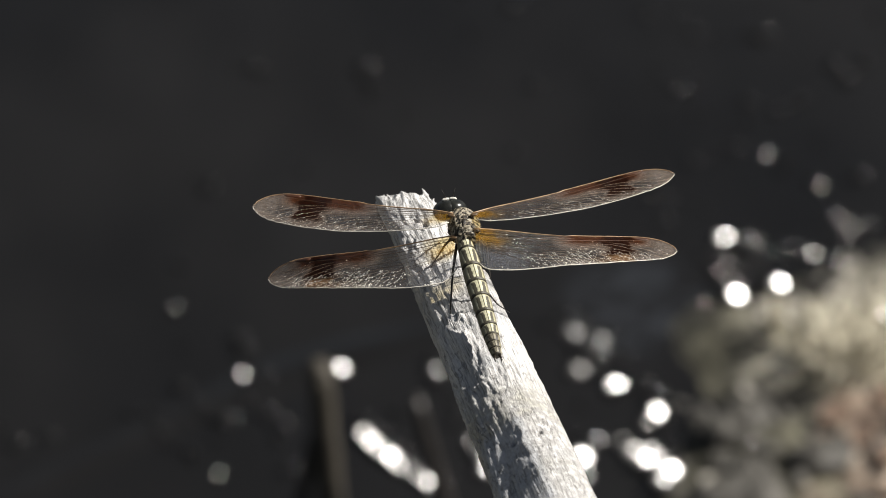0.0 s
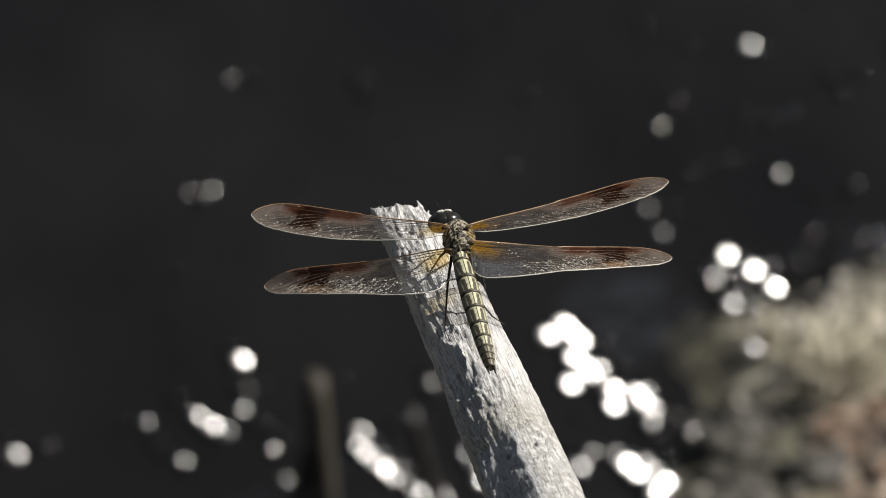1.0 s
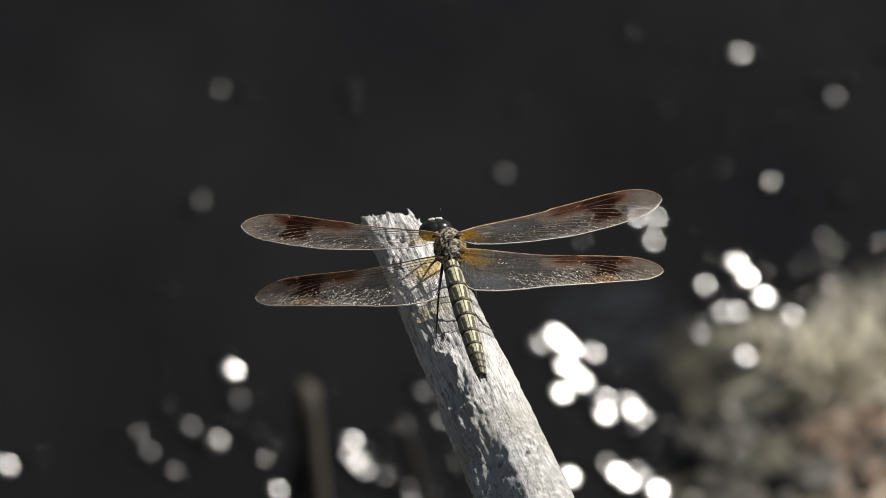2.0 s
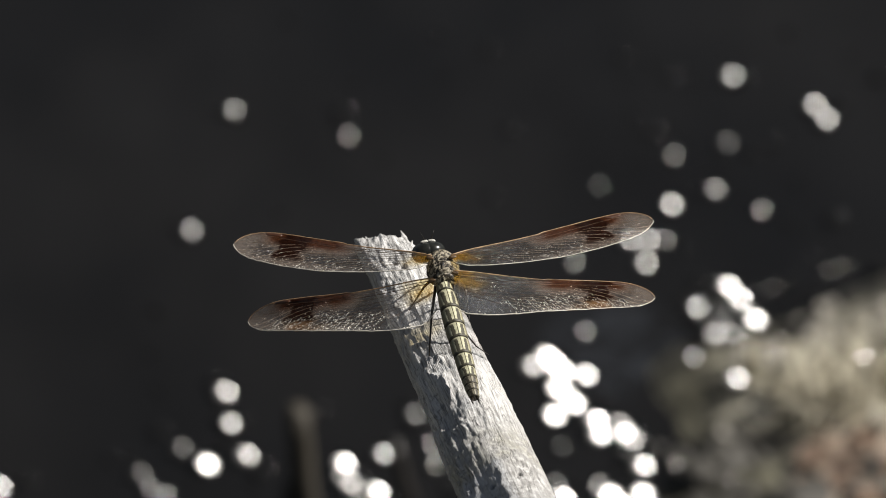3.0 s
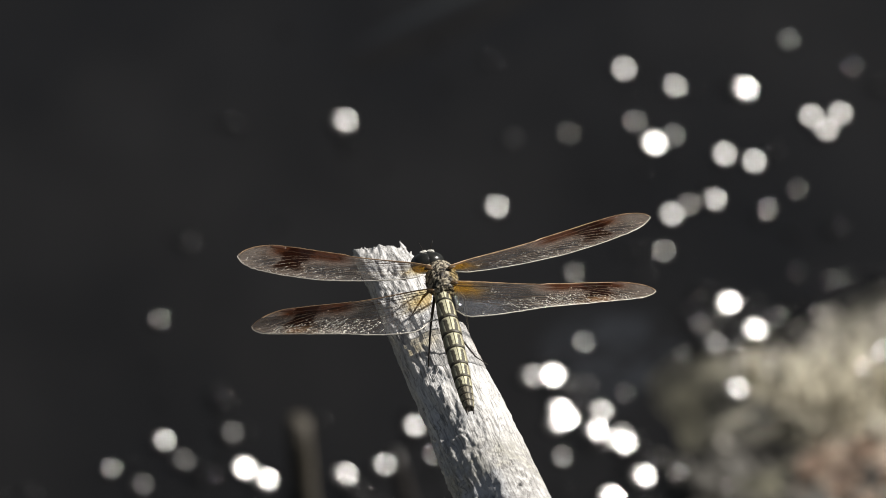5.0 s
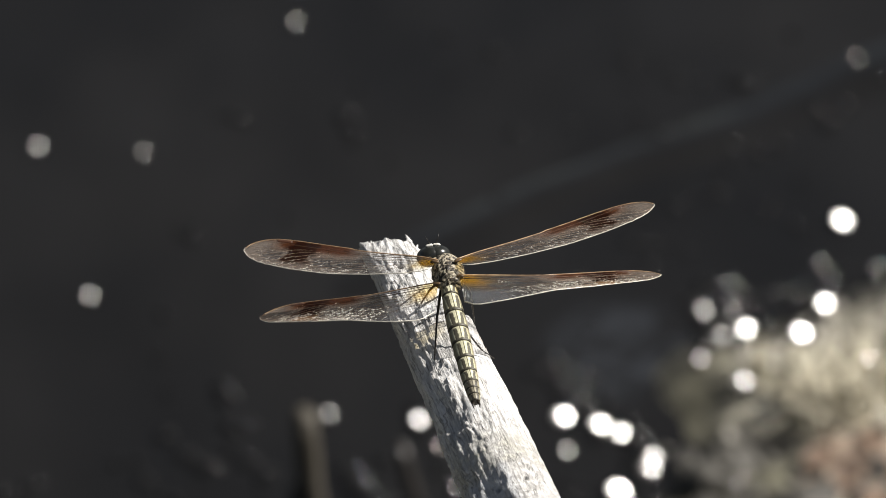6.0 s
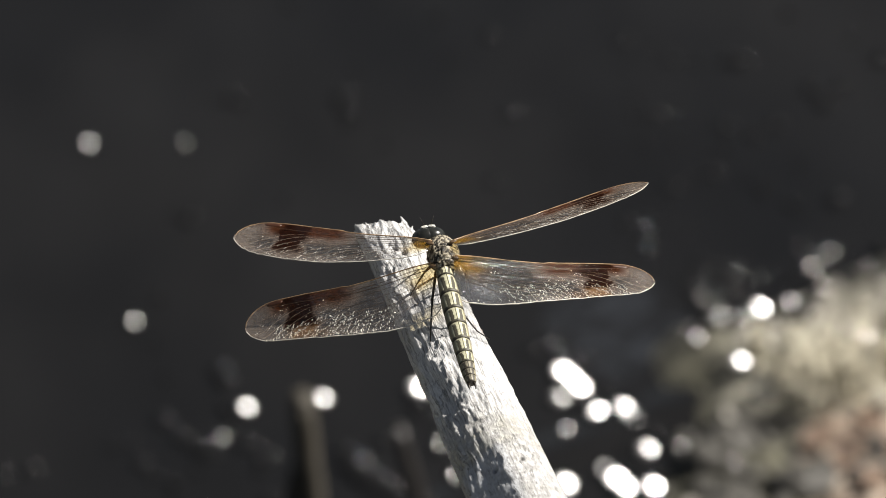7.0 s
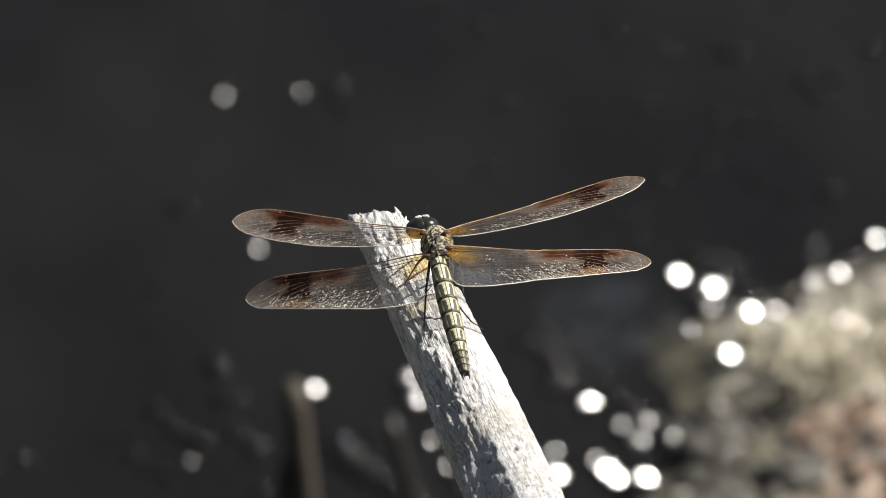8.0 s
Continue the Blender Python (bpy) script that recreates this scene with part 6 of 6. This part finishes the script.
    rock("dim", 0.1052, 0.8308, (0, 9), (1, 0), (2.1, 9), (3.1, 0), (4.2, 9), (5, 0), (6.1, 9), (6.8, 0), (7.7, 9), (8, 9))
    rock("dim", 0.0925, 0.8279, (0, 9), (0.4, 0), (1.3, 9), (2, 0), (3.1, 9), (4, 0), (5.1, 9), (6.1, 0), (7.3, 9), (8, 9))
    rock("dim", 0.1042, 0.8323, (0, 9), (1.1, 0), (2.1, 9), (3.4, 0), (4.7, 9), (5.6, 0), (6.5, 9), (7.2, 0), (8, 0))
    rock("veil", 0.0976, 0.8376, (0, 9), (0.5, 0), (1.7, 9), (2.6, 0), (3.7, 9), (4.5, 0), (5.5, 9), (6.6, 0), (7.6, 9), (8, 9))
    rock("veil", 0.0898, 0.8474, (0, 0), (0.9, 9), (2, 0), (2.5, 9), (3.4, 0), (4, 9), (4.6, 0), (5.2, 9), (5.9, 0), (6.6, 9), (7.2, 0), (8, 0))
    rock("veil", 0.0953, 0.8407, (0, 0), (1.1, 9), (1.6, 0), (2.4, 9), (3.2, 0), (4, 9), (4.6, 0), (5.8, 9), (6.6, 0), (7.1, 9), (8, 9))
    rock("dim", 0.1000, 0.8513, (0, 9), (1.1, 0), (1.9, 9), (3, 0), (4.1, 9), (4.8, 0), (5.5, 9), (6.4, 0), (7.4, 9), (8, 9))
    rock("dim", 0.1016, 0.8508, (0, 0), (0.5, 9), (1.4, 0), (2.4, 9), (3, 0), (4, 9), (5.3, 0), (6.1, 9), (6.9, 0), (7.6, 9), (8, 9))
    rock("veil", 0.0947, 0.8273, (0, 9), (0.6, 0), (1.9, 9), (2.8, 0), (3.6, 9), (4.4, 0), (5.7, 9), (6.6, 0), (7.3, 9), (8, 9))
    rock("soft", 0.1406, 0.8212, (0, 2.0), (3, 1.5), (4.7, 2.5), (6, 3.0), (8, 3.5))
    rock("veil", 0.1018, 0.8472, (0, 9), (1.1, 0), (1.6, 9), (2.5, 0), (3.2, 9), (4.5, 0), (5.6, 9), (6.3, 0), (7, 9), (7.6, 0), (8, 0))
    rock("dim", 0.1014, 0.8460, (0, 9), (1, 0), (1.6, 9), (2.7, 0), (3.4, 9), (4.4, 0), (5.1, 9), (5.9, 0), (6.8, 9), (7.7, 0), (8, 0))
    rock("dim", 0.1017, 0.8631, (0, 0), (1.1, 9), (2.3, 0), (3.3, 9), (3.8, 0), (4.9, 9), (5.8, 0), (6.7, 9), (8, 9))
    rock("dim", 0.1306, 0.8489, (0, 0), (1.1, 9), (1.7, 0), (2.5, 9), (3.6, 0), (4.2, 9), (5.4, 0), (6.4, 9), (7.3, 0), (8, 0))
    rock("dim", 0.1503, 0.8713, (0, 9), (0.8, 0), (1.6, 9), (2.2, 0), (3.2, 9), (4.3, 0), (4.9, 9), (5.5, 0), (6.7, 9), (8, 9))
    rock("dim", 0.1113, 0.8546, (0, 9), (1, 0), (1.5, 9), (2.7, 0), (3.3, 9), (4.4, 0), (5.6, 9), (6.7, 0), (7.3, 9), (8, 9))
    rock("veil", 0.1168, 0.8578, (0, 0), (0.9, 9), (1.4, 0), (2, 9), (2.8, 0), (3.4, 9), (3.9, 0), (4.9, 9), (6, 0), (7.2, 9), (8, 9))
    rock("veil", 0.1239, 0.8581, (0, 9), (0.7, 0), (1.2, 9), (2.3, 0), (2.9, 9), (3.9, 0), (4.8, 9), (6.1, 0), (7, 9), (8, 9))
    rock("veil", 0.1346, 0.8682, (0, 9), (0.5, 0), (1.2, 9), (2, 0), (3.1, 9), (3.7, 0), (4.8, 9), (5.8, 0), (6.4, 9), (7.4, 0), (8, 0))
    rock("dim", 0.1365, 0.8686, (0, 0), (0.7, 9), (1.8, 0), (2.3, 9), (3.4, 0), (3.9, 9), (4.6, 0), (5.8, 9), (6.9, 0), (7.5, 9), (8, 9))
    rock("veil", 0.1386, 0.8514, (0, 9), (0.7, 0), (1.4, 9), (2.1, 0), (3.1, 9), (3.9, 0), (4.7, 9), (5.3, 0), (6.5, 9), (7.5, 0), (8, 0))
    rock("veil", 0.1471, 0.8602, (0, 9), (1, 0), (1.8, 9), (2.4, 0), (2.9, 9), (3.6, 0), (4.1, 9), (5.3, 0), (6.2, 9), (7.3, 0), (8, 0))
    rock("veil", 0.1486, 0.8572, (0, 0), (0.5, 9), (1.1, 0), (1.7, 9), (2.5, 0), (3.3, 9), (4.5, 0), (5.2, 9), (5.9, 0), (6.6, 9), (7.2, 0), (8, 0))
    rock("dim", 0.1320, 0.8748, (0, 0), (1.2, 9), (2.2, 0), (3.2, 9), (4.1, 0), (5.4, 9), (6, 0), (7, 9), (8, 9))
    rock("veil", 0.1425, 0.8708, (0, 0), (0.6, 9), (1.1, 0), (2, 9), (3.2, 0), (4, 9), (4.8, 0), (5.7, 9), (6.4, 0), (7.5, 9), (8, 9))
    rock("veil", 0.1206, 0.8560, (0, 9), (0.7, 0), (2, 9), (2.5, 0), (3.1, 9), (4.2, 0), (5, 9), (5.6, 0), (6.5, 9), (8, 9))
    rock("veil", 0.1262, 0.8730, (0, 9), (0.8, 0), (2, 9), (2.6, 0), (3.3, 9), (3.8, 0), (4.6, 9), (5.2, 0), (5.9, 9), (6.7, 0), (7.5, 9), (8, 9))
    rock("veil", 0.1529, 0.8702, (0, 0), (0.8, 9), (1.4, 0), (2.1, 9), (2.7, 0), (3.7, 9), (4.9, 0), (5.9, 9), (7.1, 0), (8, 0))
    rock("veil", 0.1337, 0.8613, (0, 0), (0.9, 9), (2, 0), (3.2, 9), (4, 0), (4.8, 9), (6, 0), (6.7, 9), (7.2, 0), (8, 0))
    rock("veil", 0.0978, 0.7515, (0, 0), (0.5, 9), (1.2, 0), (1.7, 9), (2.6, 0), (3.5, 9), (4.2, 0), (4.8, 9), (5.8, 0), (6.4, 9), (7, 0), (8, 0))
    rock("dim", 0.0813, 0.7613, (0, 9), (0.8, 0), (2.1, 9), (3.1, 0), (4.2, 9), (5.2, 0), (6, 9), (7.2, 0), (8, 0))
    rock("veil", 0.0968, 0.7543, (0, 9), (0.7, 0), (1.3, 9), (1.9, 0), (2.5, 9), (3.2, 0), (4.2, 9), (5, 0), (5.5, 9), (6.6, 0), (7.6, 9), (8, 9))
    rock("veil", 0.0821, 0.7628, (0, 9), (0.9, 0), (1.6, 9), (2.4, 0), (3.2, 9), (4, 0), (4.5, 9), (5.4, 0), (6.6, 9), (7.7, 0), (8, 0))
    rock("veil", 0.0828, 0.7543, (0, 9), (1, 0), (1.6, 9), (2.4, 0), (3.6, 9), (4.5, 0), (5.3, 9), (6.2, 0), (7.3, 9), (8, 9))
    rock("veil", 0.1030, 0.7568, (0, 9), (0.7, 0), (1.3, 9), (2.6, 0), (3.1, 9), (4, 0), (4.9, 9), (6.1, 0), (7, 9), (7.6, 0), (8, 0))
    rock("clear", -0.0202, 0.7546, (0, 14.0), (0.5, 2.4), (1, 0), (1.4, 0), (2.5, 14.0), (8, 14.0))
    rock("bright", -0.0148, 0.7464, (0, 14.0), (0.5, 1.0), (1, 0), (1.4, 0), (2.5, 14.0), (8, 14.0))
    rock("clear", -0.0102, 0.7394, (0, 14.0), (0.5, 0), (1, 0), (1.4, 0), (2.5, 14.0), (8, 14.0))
    rock("bright", -0.0002, 0.7312, (0, 14.0), (0.5, 0.6), (1, 0), (1.4, 0), (2.5, 14.0), (8, 14.0))
    rock("soft", 0.0133, 0.7418, (0, 3.5), (1.2, 3.5), (2.5, 14.0), (8, 14.0))
    rock("faint", 0.0090, 0.7500, (0, 3.4), (1.2, 2.0), (2.5, 14.0), (8, 14.0))


motions()
